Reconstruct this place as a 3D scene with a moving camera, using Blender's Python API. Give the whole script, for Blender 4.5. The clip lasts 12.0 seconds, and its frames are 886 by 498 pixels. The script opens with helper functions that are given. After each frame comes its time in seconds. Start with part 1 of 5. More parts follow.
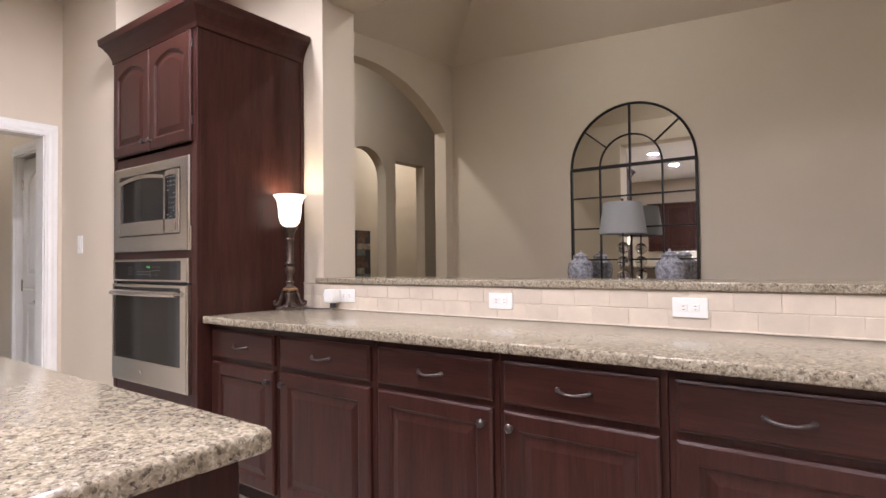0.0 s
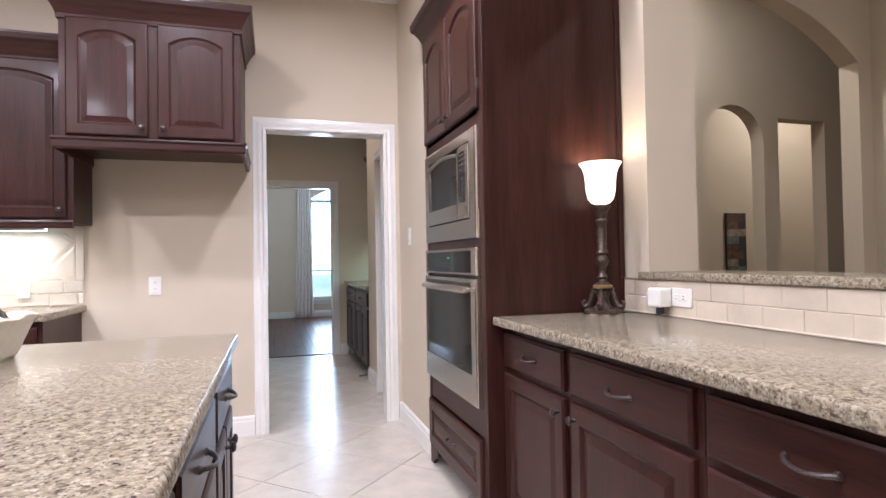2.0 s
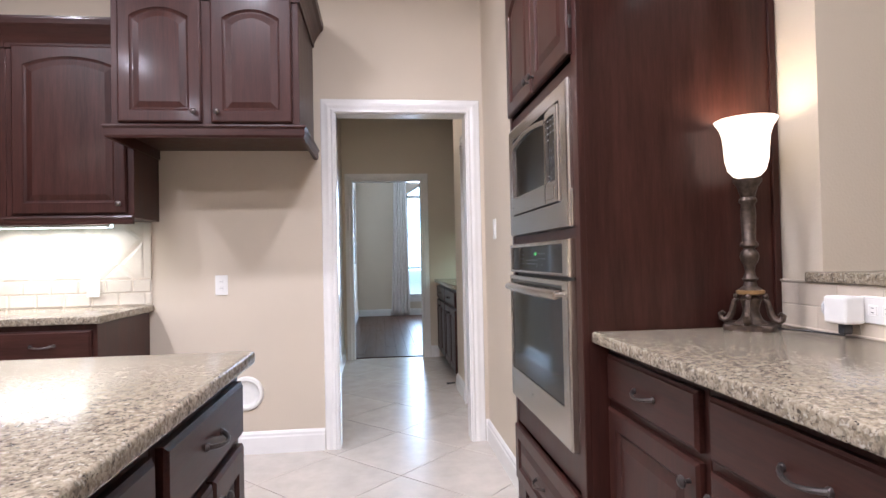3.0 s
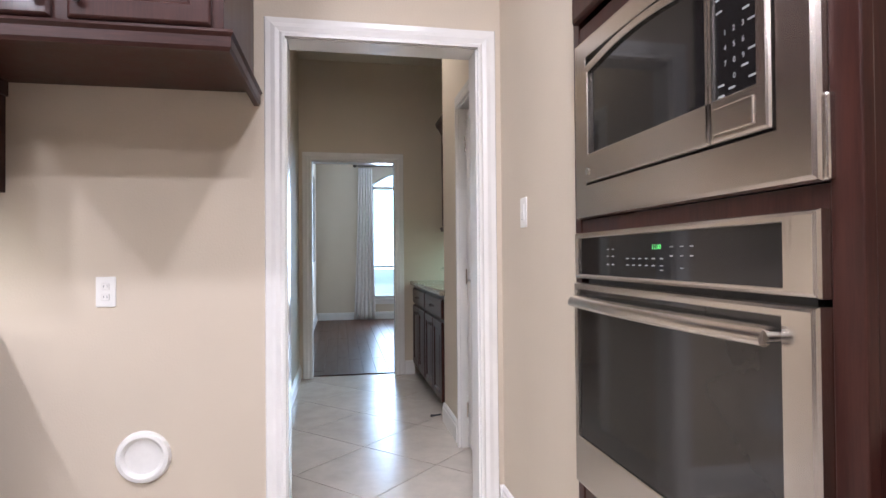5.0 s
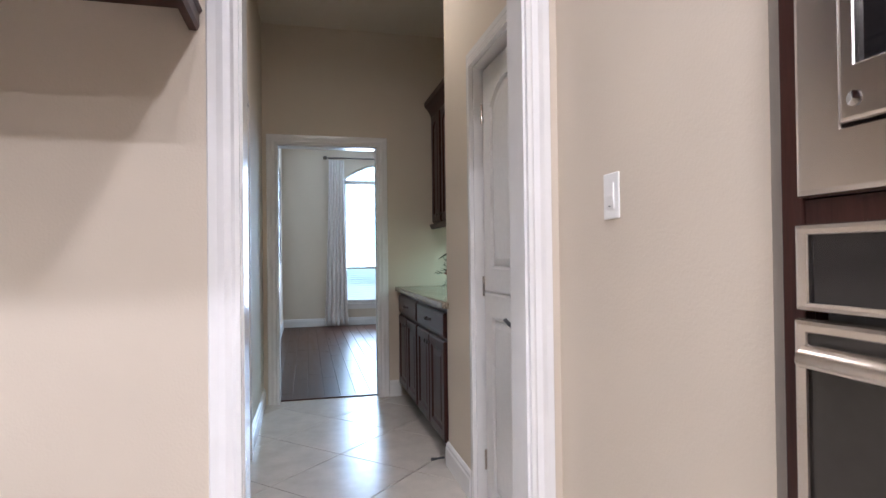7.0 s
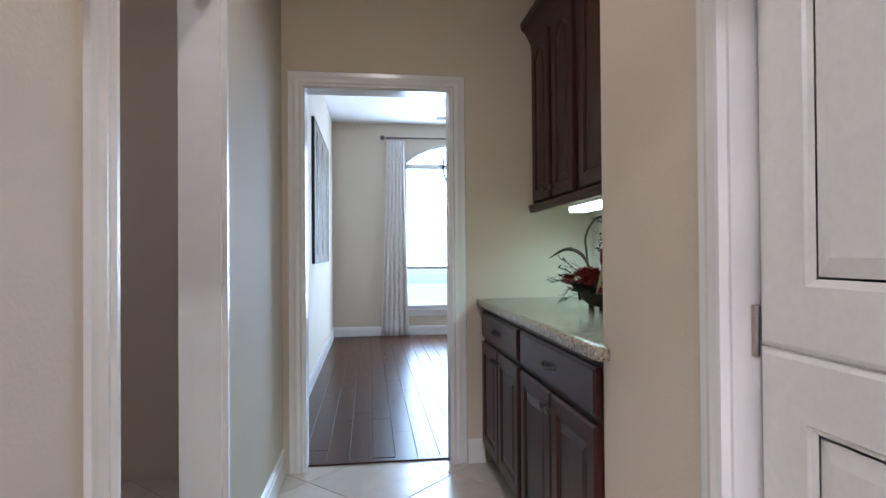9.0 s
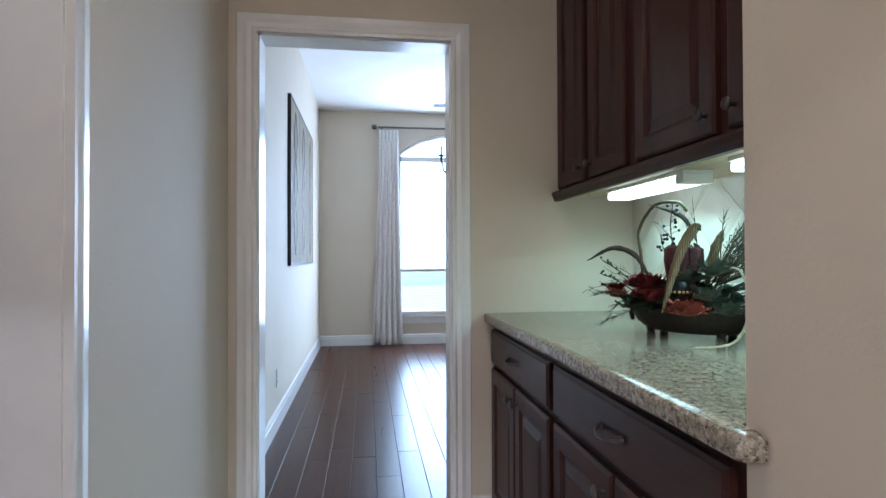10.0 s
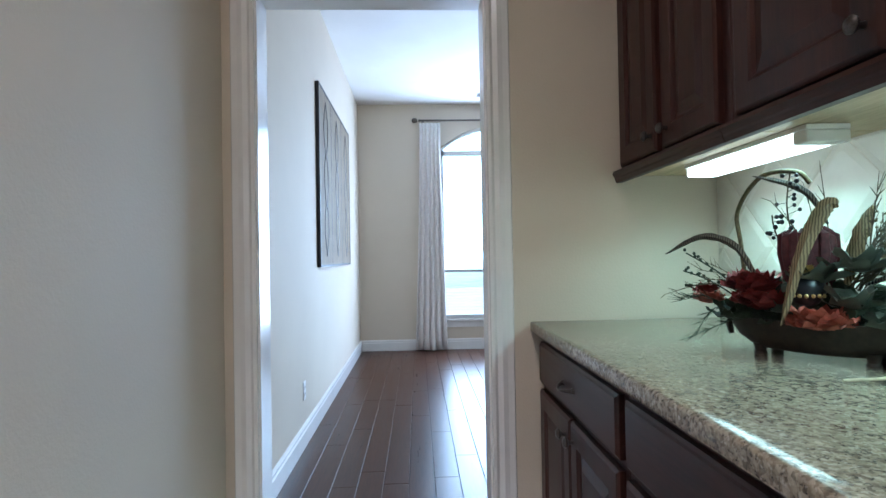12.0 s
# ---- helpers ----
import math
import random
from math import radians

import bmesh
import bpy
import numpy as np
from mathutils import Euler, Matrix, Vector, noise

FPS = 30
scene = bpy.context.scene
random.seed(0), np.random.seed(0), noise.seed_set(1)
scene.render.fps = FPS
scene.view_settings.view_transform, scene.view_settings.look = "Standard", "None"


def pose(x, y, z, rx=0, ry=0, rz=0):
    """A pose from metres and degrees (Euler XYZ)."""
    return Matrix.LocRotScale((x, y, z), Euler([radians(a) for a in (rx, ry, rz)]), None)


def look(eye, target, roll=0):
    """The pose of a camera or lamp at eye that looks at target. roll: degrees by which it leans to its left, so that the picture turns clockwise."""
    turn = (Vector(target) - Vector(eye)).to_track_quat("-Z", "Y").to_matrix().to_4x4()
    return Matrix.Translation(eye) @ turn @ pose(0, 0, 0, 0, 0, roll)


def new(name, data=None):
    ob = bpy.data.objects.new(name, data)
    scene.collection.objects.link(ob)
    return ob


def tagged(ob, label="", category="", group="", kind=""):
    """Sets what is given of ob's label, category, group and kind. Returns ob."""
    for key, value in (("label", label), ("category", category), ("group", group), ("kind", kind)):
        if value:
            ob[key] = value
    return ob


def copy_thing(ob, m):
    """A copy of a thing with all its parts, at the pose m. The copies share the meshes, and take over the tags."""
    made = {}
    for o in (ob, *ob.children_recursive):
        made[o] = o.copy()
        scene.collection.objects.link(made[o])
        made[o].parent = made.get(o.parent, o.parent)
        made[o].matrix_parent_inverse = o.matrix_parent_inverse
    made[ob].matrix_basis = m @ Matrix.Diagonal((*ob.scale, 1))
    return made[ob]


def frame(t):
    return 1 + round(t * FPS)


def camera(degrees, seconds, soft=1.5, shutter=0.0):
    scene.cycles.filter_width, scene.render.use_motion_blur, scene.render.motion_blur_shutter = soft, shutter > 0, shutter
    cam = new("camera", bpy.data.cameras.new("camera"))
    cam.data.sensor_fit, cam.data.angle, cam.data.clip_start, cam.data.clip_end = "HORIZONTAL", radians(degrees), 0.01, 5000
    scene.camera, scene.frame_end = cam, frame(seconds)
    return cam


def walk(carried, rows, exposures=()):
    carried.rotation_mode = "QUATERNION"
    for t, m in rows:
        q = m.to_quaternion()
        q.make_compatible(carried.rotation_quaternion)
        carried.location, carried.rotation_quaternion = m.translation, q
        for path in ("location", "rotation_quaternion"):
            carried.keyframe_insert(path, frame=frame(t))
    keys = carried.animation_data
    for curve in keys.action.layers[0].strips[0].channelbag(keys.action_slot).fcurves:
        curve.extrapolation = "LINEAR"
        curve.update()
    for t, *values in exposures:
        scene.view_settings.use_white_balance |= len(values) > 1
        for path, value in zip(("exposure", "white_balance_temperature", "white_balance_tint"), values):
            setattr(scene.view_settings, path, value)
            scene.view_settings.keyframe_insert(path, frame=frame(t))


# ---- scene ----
cam = camera(77.0, 12.0)
PATH = [
    (0, (0.128, 0.139, 1.176), (-1.049, 1.756, 1.224), -0.6),
    (0.5, (-0.006, 0.331, 1.176), (-1.432, 1.732, 1.225), -0.7),
    (1, (-0.087, 0.531, 1.166), (-1.717, 1.689, 1.208), -0.8),
    (1.5, (-0.187, 0.69, 1.162), (-2.0, 1.533, 1.203), -1.0),
    (2, (-0.336, 0.829, 1.16), (-2.248, 1.413, 1.198), -1.0),
    (2.5, (-0.527, 1.002, 1.153), (-2.485, 1.404, 1.19), -1.0),
    (3, (-0.834, 1.059, 1.157), (-2.821, 1.28, 1.19), -1.2),
    (5, (-1.924, 1.01, 1.15), (-3.891, 1.371, 1.177), -0.5),
    (5.5, (-2.032, 0.984, 1.138), (-3.952, 1.544, 1.168), -0.3),
    (6, (-2.162, 0.96, 1.132), (-4.07, 1.56, 1.161), -0.5),
    (6.5, (-2.423, 0.96, 1.147), (-4.342, 1.521, 1.174), -0.6),
    (7, (-2.736, 0.958, 1.174), (-4.679, 1.434, 1.196), -0.7),
    (7.5, (-3.107, 0.983, 1.203), (-5.066, 1.386, 1.223), -0.7),
    (9.5, (-4.686, 1.126, 1.159), (-6.67, 1.375, 1.177), -0.4),
    (10, (-5.026, 1.179, 1.161), (-7.008, 1.449, 1.185), -0.2),
    (10.5, (-5.286, 1.268, 1.165), (-7.255, 1.615, 1.191), -0.0),
    (11, (-5.456, 1.349, 1.163), (-7.418, 1.738, 1.19), -0.2),
    (11.5, (-5.518, 1.37, 1.14), (-7.485, 1.729, 1.173), -0.4),
    (12, (-5.438, 1.287, 1.145), (-7.436, 1.378, 1.174), -1.0),
]
walk(cam, [(t, look(eye, target, roll)) for t, eye, target, roll in PATH], exposures=[(0.0, -0.05, 6150, 14), (3.0, -0.1, 5950, 14), (5.0, -0.1, 5950, 13), (7.5, -0.03, 5850, 13), (9.5, 0.32, 5750, 14), (10.5, 0.30, 5600, 12), (12.0, 0.36, 5600, 12)])

# ---- world and lights ----
world = bpy.data.worlds.new("world")
scene.world = world
world.use_nodes = True
wn = world.node_tree.nodes
sky = wn.new("ShaderNodeTexSky")
sky.sky_type, sky.sun_disc = "NISHITA", False
sky.sun_elevation, sky.sun_rotation = radians(48), radians(160)
world.node_tree.links.new(sky.outputs[0], wn["Background"].inputs[0])
wn["Background"].inputs[1].default_value = 0.12
sun = new("sun", bpy.data.lights.new("sun", "SUN"))
sun.data.energy, sun.data.angle, sun.data.color = 2.5, radians(0.5), (1.0, 0.95, 0.88)
sun.matrix_world = pose(0, 0, 20, 42, 0, -70)

WARM = (0.985, 0.95, 1.0)
COOL = (0.56, 1.0, 0.93)
DAY = (0.60, 0.77, 1.0)


def area(name, m, size, watts, colour, size_y=0.0, spread=180.0):
    data = bpy.data.lights.new(name, "AREA")
    data.energy, data.color, data.size, data.spread = watts, colour, size, radians(spread)
    data.shape = "RECTANGLE" if size_y else "DISK"
    if size_y:
        data.size_y = size_y
    ob = new(name, data)
    ob.matrix_world = m
    return ob


CANS = [(-2.6, 1.35, 36), (-2.6, 0.2, 28), (-2.6, -1.2, 36), (-1.1, 0.9, 46), (-1.1, -1.2, 52), (0.5, 1.2, 38), (0.5, -1.2, 52)]
# Unseen fill lamps added to brighten the living room and foyer; no fixtures.
LR_FILLS = [(-4.1, 3.9, 30), (-5.4, 7.2, 30), (-1.4, 3.7, 24), (1.2, 3.7, 9)]
for cx, cy, watts in CANS:
    area("can_or_fill_lamp", pose(cx, cy, 3.035), 0.17, watts, WARM, spread=178)
for cx, cy, watts in LR_FILLS:
    area("can_or_fill_lamp", pose(cx, cy, 3.85), 0.13, watts, (1.0, 0.96, 0.87), spread=170)
# Added fill so the side room isn't black; no lamp hangs there.
area("can_or_fill_lamp", pose(-5.7, -0.1, 3.035), 0.13, 6, WARM, spread=165)
# Invented overhead fill that brightens the passage, without a fixture.
area("can_or_fill_lamp", pose(-5.6, 1.2, 3.035), 0.13, 10, (1.0, 0.90, 0.80), spread=165)
area("window_daylight", pose(-12.30, 2.36, 1.5, 0, -90, 0), 2.2, 140, DAY, size_y=1.4)

# ---- mesh helpers ----
Z3 = Vector((0, 0, 0))


def thing(name, label, category, at=(0, 0, 0), rz=0.0, group="", kind=""):
    ob = new(name)
    ob.empty_display_size = 0.1
    ob.matrix_basis = pose(*at, 0, 0, rz)
    return tagged(ob, label, category, group, kind)


def mesh_of(name, bm, material, smooth=False):
    me = bpy.data.meshes.new(name)
    bmesh.ops.recalc_face_normals(bm, faces=bm.faces)
    if smooth:
        for f in bm.faces:
            f.smooth = True
        for e in bm.edges:
            if len(e.link_faces) == 2 and e.calc_face_angle(0) > 0.7:
                e.smooth = False
    bm.to_mesh(me)
    bm.free()
    me.materials.append(material)
    return me


def part(name, bm, material, parent=None, label="", smooth=False, m=None):
    ob = new(name, mesh_of(name, bm, material, smooth))
    if parent:
        ob.parent = parent
    if m:
        ob.matrix_basis = m
    if label:
        ob["label"] = label
    return ob


def setting(name, bm, material, label, category, smooth=False):
    return tagged(part(name, bm, material, smooth=smooth), label, category, kind="structure")


def box(x0, x1, y0, y1, z0, z1, bevel=0.0, bm=None, seg=2):
    out = bm or bmesh.new()
    tmp = bmesh.new() if bevel else out
    vs = [tmp.verts.new((x, y, z)) for z in (z0, z1) for x, y in ((x0, y0), (x1, y0), (x1, y1), (x0, y1))]
    for q in ((3, 2, 1, 0), (4, 5, 6, 7), (0, 1, 5, 4), (1, 2, 6, 5), (2, 3, 7, 6), (3, 0, 4, 7)):
        tmp.faces.new([vs[k] for k in q])
    if bevel:
        bmesh.ops.bevel(tmp, geom=tmp.edges[:], offset=bevel, segments=seg, affect="EDGES", profile=0.5)
        merge(out, tmp)
    return out


def merge(out, tmp, m=None):
    if m:
        bmesh.ops.transform(tmp, matrix=m, verts=tmp.verts[:])
    made = {v: out.verts.new(v.co) for v in tmp.verts}
    for f in tmp.faces:
        nf = out.faces.new([made[v] for v in f.verts])
        nf.smooth = f.smooth
    tmp.free()
    return out


def prism(pts, axis, a, b, bm=None):
    """Extrudes a flat outline from a to b along an axis; pts are the other two coordinates in order."""
    bm = bm or bmesh.new()

    def place(p, c):
        return {"x": (c, p[0], p[1]), "y": (p[0], c, p[1]), "z": (p[0], p[1], c)}[axis]
    lo, hi = [bm.verts.new(place(p, a)) for p in pts], [bm.verts.new(place(p, b)) for p in pts]
    bm.faces.new(lo), bm.faces.new(hi[::-1])
    for k in range(len(pts)):
        bm.faces.new((lo[k], lo[k - 1], hi[k - 1], hi[k]))
    return bm


def lathe(profile, seg=24, bm=None, at=(0, 0, 0), sx=1.0, sy=1.0, caps=True):
    bm = bm or bmesh.new()
    rings = []
    for r, z in profile:
        rings.append([bm.verts.new((at[0] + sx * r * math.cos(2 * math.pi * k / seg), at[1] + sy * r * math.sin(2 * math.pi * k / seg), at[2] + z)) for k in range(seg)])
    for lo, hi in zip(rings, rings[1:]):
        for k in range(seg):
            bm.faces.new((lo[k], lo[(k + 1) % seg], hi[(k + 1) % seg], hi[k]))
    if caps and profile[0][0] > 1e-4:
        bm.faces.new(rings[0][::-1])
    if caps and profile[-1][0] > 1e-4:
        bm.faces.new(rings[-1])
    return bm


def tube(points, radius, seg=8, bm=None, flat=1.0):
    """A rounded rod along points; radius is one number or one for each point."""
    bm = bm or bmesh.new()
    pts = [Vector(p) for p in points]
    radii = radius if isinstance(radius, (list, tuple)) else [radius] * len(pts)
    rings, side = [], None
    for k, p in enumerate(pts):
        way = (pts[min(k + 1, len(pts) - 1)] - pts[max(k - 1, 0)]).normalized()
        if side is None:
            side = way.orthogonal().normalized()
        side = (side - way * side.dot(way)).normalized()
        up = way.cross(side)
        rings.append([bm.verts.new(p + radii[k] * (side * math.cos(2 * math.pi * j / seg) + flat * up * math.sin(2 * math.pi * j / seg))) for j in range(seg)])
    for lo, hi in zip(rings, rings[1:]):
        for j in range(seg):
            bm.faces.new((lo[j], lo[(j + 1) % seg], hi[(j + 1) % seg], hi[j]))
    bm.faces.new(rings[0][::-1]), bm.faces.new(rings[-1])
    return bm


def ball(at, r, bm=None, seg=10, squash=1.0):
    n = max(5, seg // 2 + 2)
    prof = [(r * math.sin(math.pi * k / (n - 1)) + (1e-4 if k in (0, n - 1) else 0), -r * squash * math.cos(math.pi * k / (n - 1))) for k in range(n)]
    return lathe(prof, seg, bm, at)


def sweep(profile, path, bm=None, closed_path=False):
    """A moulding: profile points (out, up) swept along a flat path of (x, y) with mitred corners; out is to the right of the way."""
    bm = bm or bmesh.new()
    P = [Vector((p[0], p[1])) for p in path]
    rings = []
    for k, p in enumerate(P):
        d0 = (p - P[k - 1]).normalized() if k else (P[1] - p).normalized()
        d1 = (P[k + 1] - p).normalized() if k + 1 < len(P) else d0
        n0, n1 = Vector((d0.y, -d0.x)), Vector((d1.y, -d1.x))
        n = (n0 + n1).normalized()
        s = 1 / max(0.3, n.dot(n0))
        rings.append([bm.verts.new((p.x + n.x * s * o, p.y + n.y * s * o, u)) for o, u in profile])
    m = len(profile)
    for a, b in zip(rings, rings[1:]):
        for j in range(m):
            bm.faces.new((a[j], a[(j + 1) % m], b[(j + 1) % m], b[j]))
    bm.faces.new(rings[0]), bm.faces.new(rings[-1][::-1])
    return bm


def text_mesh(body, size):
    cu = bpy.data.curves.new("writing", "FONT")
    cu.body, cu.size, cu.align_x, cu.align_y, cu.extrude = body, size, "CENTER", "CENTER", 0.0002
    tmp = new("writing", cu)
    bpy.context.view_layer.update()
    me = bpy.data.meshes.new_from_object(tmp.evaluated_get(bpy.context.evaluated_depsgraph_get()))
    bpy.data.objects.remove(tmp)
    return me


# ---- materials ----
def material(name, base, rough=0.5, metal=0.0, coat=0.0, spec=0.5):
    m = bpy.data.materials.new(name)
    m.use_nodes = True
    b = m.node_tree.nodes["Principled BSDF"]
    b.inputs["Base Color"].default_value = (*base, 1)
    b.inputs["Roughness"].default_value = rough
    b.inputs["Metallic"].default_value = metal
    b.inputs["Coat Weight"].default_value = coat
    b.inputs["Coat Roughness"].default_value = 0.12
    b.inputs["Specular IOR Level"].default_value = spec
    return m, m.node_tree.nodes, m.node_tree.links, b


def coords(n, l, scale=(1, 1, 1)):
    tc, mp = n.new("ShaderNodeTexCoord"), n.new("ShaderNodeMapping")
    mp.inputs["Scale"].default_value = scale
    l.new(tc.outputs["Object"], mp.inputs["Vector"])
    return mp.outputs["Vector"]


def noise_tex(n, l, vec, scale, detail=3.0, rough=0.55):
    t = n.new("ShaderNodeTexNoise")
    t.inputs["Scale"].default_value, t.inputs["Detail"].default_value, t.inputs["Roughness"].default_value = scale, detail, rough
    l.new(vec, t.inputs["Vector"])
    return t.outputs["Fac"]


def ramp(n, l, fac, stops):
    r = n.new("ShaderNodeValToRGB")
    el = r.color_ramp.elements
    while len(el) < len(stops):
        el.new(0.5)
    for e, (p, c) in zip(el, stops):
        e.position, e.color = p, (*c, 1)
    l.new(fac, r.inputs["Fac"])
    return r.outputs["Color"]


def mix(n, l, fac, a, b, mode="MIX"):
    x = n.new("ShaderNodeMix")
    x.data_type, x.blend_type = "RGBA", mode
    for sock, v in ((x.inputs["Factor"], fac), (x.inputs["A"], a), (x.inputs["B"], b)):
        if isinstance(v, (int, float)):
            sock.default_value = v
        elif isinstance(v, tuple):
            sock.default_value = (*v, 1)
        else:
            l.new(v, sock)
    return x.outputs["Result"]


def bump(n, l, b, height, strength, distance):
    x = n.new("ShaderNodeBump")
    x.inputs["Strength"].default_value, x.inputs["Distance"].default_value = strength, distance
    l.new(height, x.inputs["Height"])
    l.new(x.outputs["Normal"], b.inputs["Normal"])


def shade(c, k):
    return tuple(min(1, v * k) for v in c)


def plaster(name, base, texture=0.28):
    m, n, l, b = material(name, base, 0.75, spec=0.3)
    v = coords(n, l)
    l.new(ramp(n, l, noise_tex(n, l, v, 1.3, 4), [(0.3, shade(base, 0.96)), (0.7, shade(base, 1.03))]), b.inputs["Base Color"])
    bump(n, l, b, noise_tex(n, l, v, 130, 2), texture, 0.0025)
    return m


def wood(name, dark, light, rough=0.36, coat=0.10, along=(9, 9, 0.7)):
    m, n, l, b = material(name, light, rough, coat=coat, spec=0.24)
    v = coords(n, l, along)
    oi = n.new("ShaderNodeObjectInfo")
    sh = n.new("ShaderNodeVectorMath")
    sh.operation = "ADD"
    sc = n.new("ShaderNodeVectorMath")
    sc.operation = "SCALE"
    sc.inputs["Scale"].default_value = 40
    l.new(oi.outputs["Random"], sc.inputs[0])
    l.new(v, sh.inputs[0]), l.new(sc.outputs[0], sh.inputs[1])
    g = noise_tex(n, l, sh.outputs[0], 2.2, 6, 0.62)
    fine = noise_tex(n, l, sh.outputs[0], 14, 4, 0.7)
    col = ramp(n, l, g, [(0.28, dark), (0.55, light), (0.8, shade(light, 1.45))])
    col = mix(n, l, 0.35, col, ramp(n, l, fine, [(0.35, shade(dark, 0.7)), (0.65, shade(light, 1.25))]))
    l.new(col, b.inputs["Base Color"])
    r = n.new("ShaderNodeMapRange")
    r.inputs["To Min"].default_value, r.inputs["To Max"].default_value = rough - 0.05, rough + 0.12
    l.new(g, r.inputs["Value"]), l.new(r.outputs["Result"], b.inputs["Roughness"])
    bump(n, l, b, fine, 0.06, 0.001)
    return m


def sep_shift(n, l, v):
    """The same coordinates moved aside, for a second, unrelated noise."""
    x = n.new("ShaderNodeVectorMath")
    x.operation = "ADD"
    x.inputs[1].default_value = (7.3, 2.9, 5.1)
    l.new(v, x.inputs[0])
    return x.outputs[0]


def granite():
    m, n, l, b = material("speckled_granite", (0.5, 0.43, 0.33), 0.17, spec=0.38)
    v = coords(n, l)
    base = ramp(n, l, noise_tex(n, l, v, 62, 5, 0.65), [(0.32, (0.075, 0.058, 0.040)), (0.44, (0.18, 0.144, 0.100)), (0.54, (0.31, 0.26, 0.18)), (0.68, (0.44, 0.385, 0.295))])
    vor = n.new("ShaderNodeTexVoronoi")
    vor.inputs["Scale"].default_value, vor.inputs["Randomness"].default_value = 175, 1.0
    warp = n.new("ShaderNodeVectorMath")
    warp.operation = "MULTIPLY_ADD"
    warp.inputs[1].default_value = (0.012, 0.012, 0.012)
    rough_edge = n.new("ShaderNodeTexNoise")
    rough_edge.inputs["Scale"].default_value = 90
    l.new(v, rough_edge.inputs["Vector"])
    l.new(rough_edge.outputs["Color"], warp.inputs[0]), l.new(v, warp.inputs[2])
    l.new(warp.outputs[0], vor.inputs["Vector"])
    sep = n.new("ShaderNodeSeparateColor")
    l.new(vor.outputs["Color"], sep.inputs[0])
    grains = ramp(n, l, sep.outputs[0], [(0.0, (0.030, 0.027, 0.026)), (0.10, (0.042, 0.036, 0.033)), (0.15, (0.15, 0.118, 0.085)), (0.45, (0.26, 0.21, 0.15)), (1.0, (0.46, 0.40, 0.315))])
    col = mix(n, l, 0.5, base, grains)
    clumps = noise_tex(n, l, v, 100, 4, 0.7)
    col = mix(n, l, ramp(n, l, clumps, [(0.60, (0, 0, 0)), (0.655, (1, 1, 1))]), col, (0.040, 0.035, 0.034))
    pale = noise_tex(n, l, sep_shift(n, l, v), 85, 3, 0.6)
    col = mix(n, l, ramp(n, l, pale, [(0.60, (0, 0, 0)), (0.68, (0.8, 0.8, 0.8))]), col, (0.48, 0.435, 0.36))
    l.new(col, b.inputs["Base Color"])
    return m


def tile_mat(name, base, rough=0.35, vein=0.1, var=0.12, relief=0.15):
    m, n, l, b = material(name, base, rough)
    v = coords(n, l)
    oi = n.new("ShaderNodeObjectInfo")
    sh = n.new("ShaderNodeVectorMath")
    sh.operation = "MULTIPLY_ADD"
    sh.inputs[1].default_value = (1, 1, 1)
    sc = n.new("ShaderNodeVectorMath")
    sc.operation = "SCALE"
    sc.inputs["Scale"].default_value = 25
    l.new(oi.outputs["Random"], sc.inputs[0])
    l.new(v, sh.inputs[0]), l.new(sc.outputs[0], sh.inputs[2])
    f = noise_tex(n, l, sh.outputs[0], 7, 5, 0.6)
    col = ramp(n, l, f, [(0.3, shade(base, 1 - vein)), (0.7, shade(base, 1 + vein * 0.7))])
    one = ramp(n, l, oi.outputs["Random"], [(0, (1 - var,) * 3), (1, (1, 1, 1))])
    l.new(mix(n, l, 1.0, col, one, "MULTIPLY"), b.inputs["Base Color"])
    bump(n, l, b, noise_tex(n, l, sh.outputs[0], 28, 4), relief, 0.002)
    return m


def steel():
    m, n, l, b = material("brushed_steel", (0.62, 0.565, 0.51), 0.26, metal=1.0)
    v = coords(n, l, (3, 900, 900))
    f = noise_tex(n, l, v, 1.0, 3, 0.6)
    r = n.new("ShaderNodeMapRange")
    r.inputs["To Min"].default_value, r.inputs["To Max"].default_value = 0.23, 0.28
    l.new(f, r.inputs["Value"]), l.new(r.outputs["Result"], b.inputs["Roughness"])
    return m


def plain(name, base, rough=0.5, metal=0.0, coat=0.0, grain=40.0, vary=0.1):
    m, n, l, b = material(name, base, rough, metal, coat)
    f = noise_tex(n, l, coords(n, l), grain, 3)
    l.new(ramp(n, l, f, [(0.3, shade(base, 1 - vary)), (0.7, shade(base, 1 + vary))]), b.inputs["Base Color"])
    return m


def glow(name, colour, strength):
    m, n, l, b = material(name, colour, 0.4)
    b.inputs["Emission Color"].default_value = (*colour, 1)
    b.inputs["Emission Strength"].default_value = strength
    return m


BEIGE = (0.60, 0.518, 0.412)
M_WALL = plaster("beige_wall_paint", BEIGE)
M_DIN = plaster("pale_cream_wall_paint", (0.66, 0.575, 0.46))
M_CEIL = plaster("white_ceiling_paint", (0.86, 0.84, 0.81))
M_TRIM = plain("white_trim_paint", (0.78, 0.76, 0.73), 0.22, grain=8, vary=0.03)
M_DOOR = plain("white_door_paint", (0.74, 0.72, 0.69), 0.3, grain=60, vary=0.03)
M_WOOD = wood("dark_cherry_wood", (0.020, 0.0060, 0.0046), (0.047, 0.0155, 0.0112))
M_WOODX = wood("dark_cherry_wood_level_grain", (0.020, 0.0060, 0.0046), (0.046, 0.0155, 0.0112), along=(0.7, 9, 9))
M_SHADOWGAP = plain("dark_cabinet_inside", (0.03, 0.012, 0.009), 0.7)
M_GRANITE = granite()
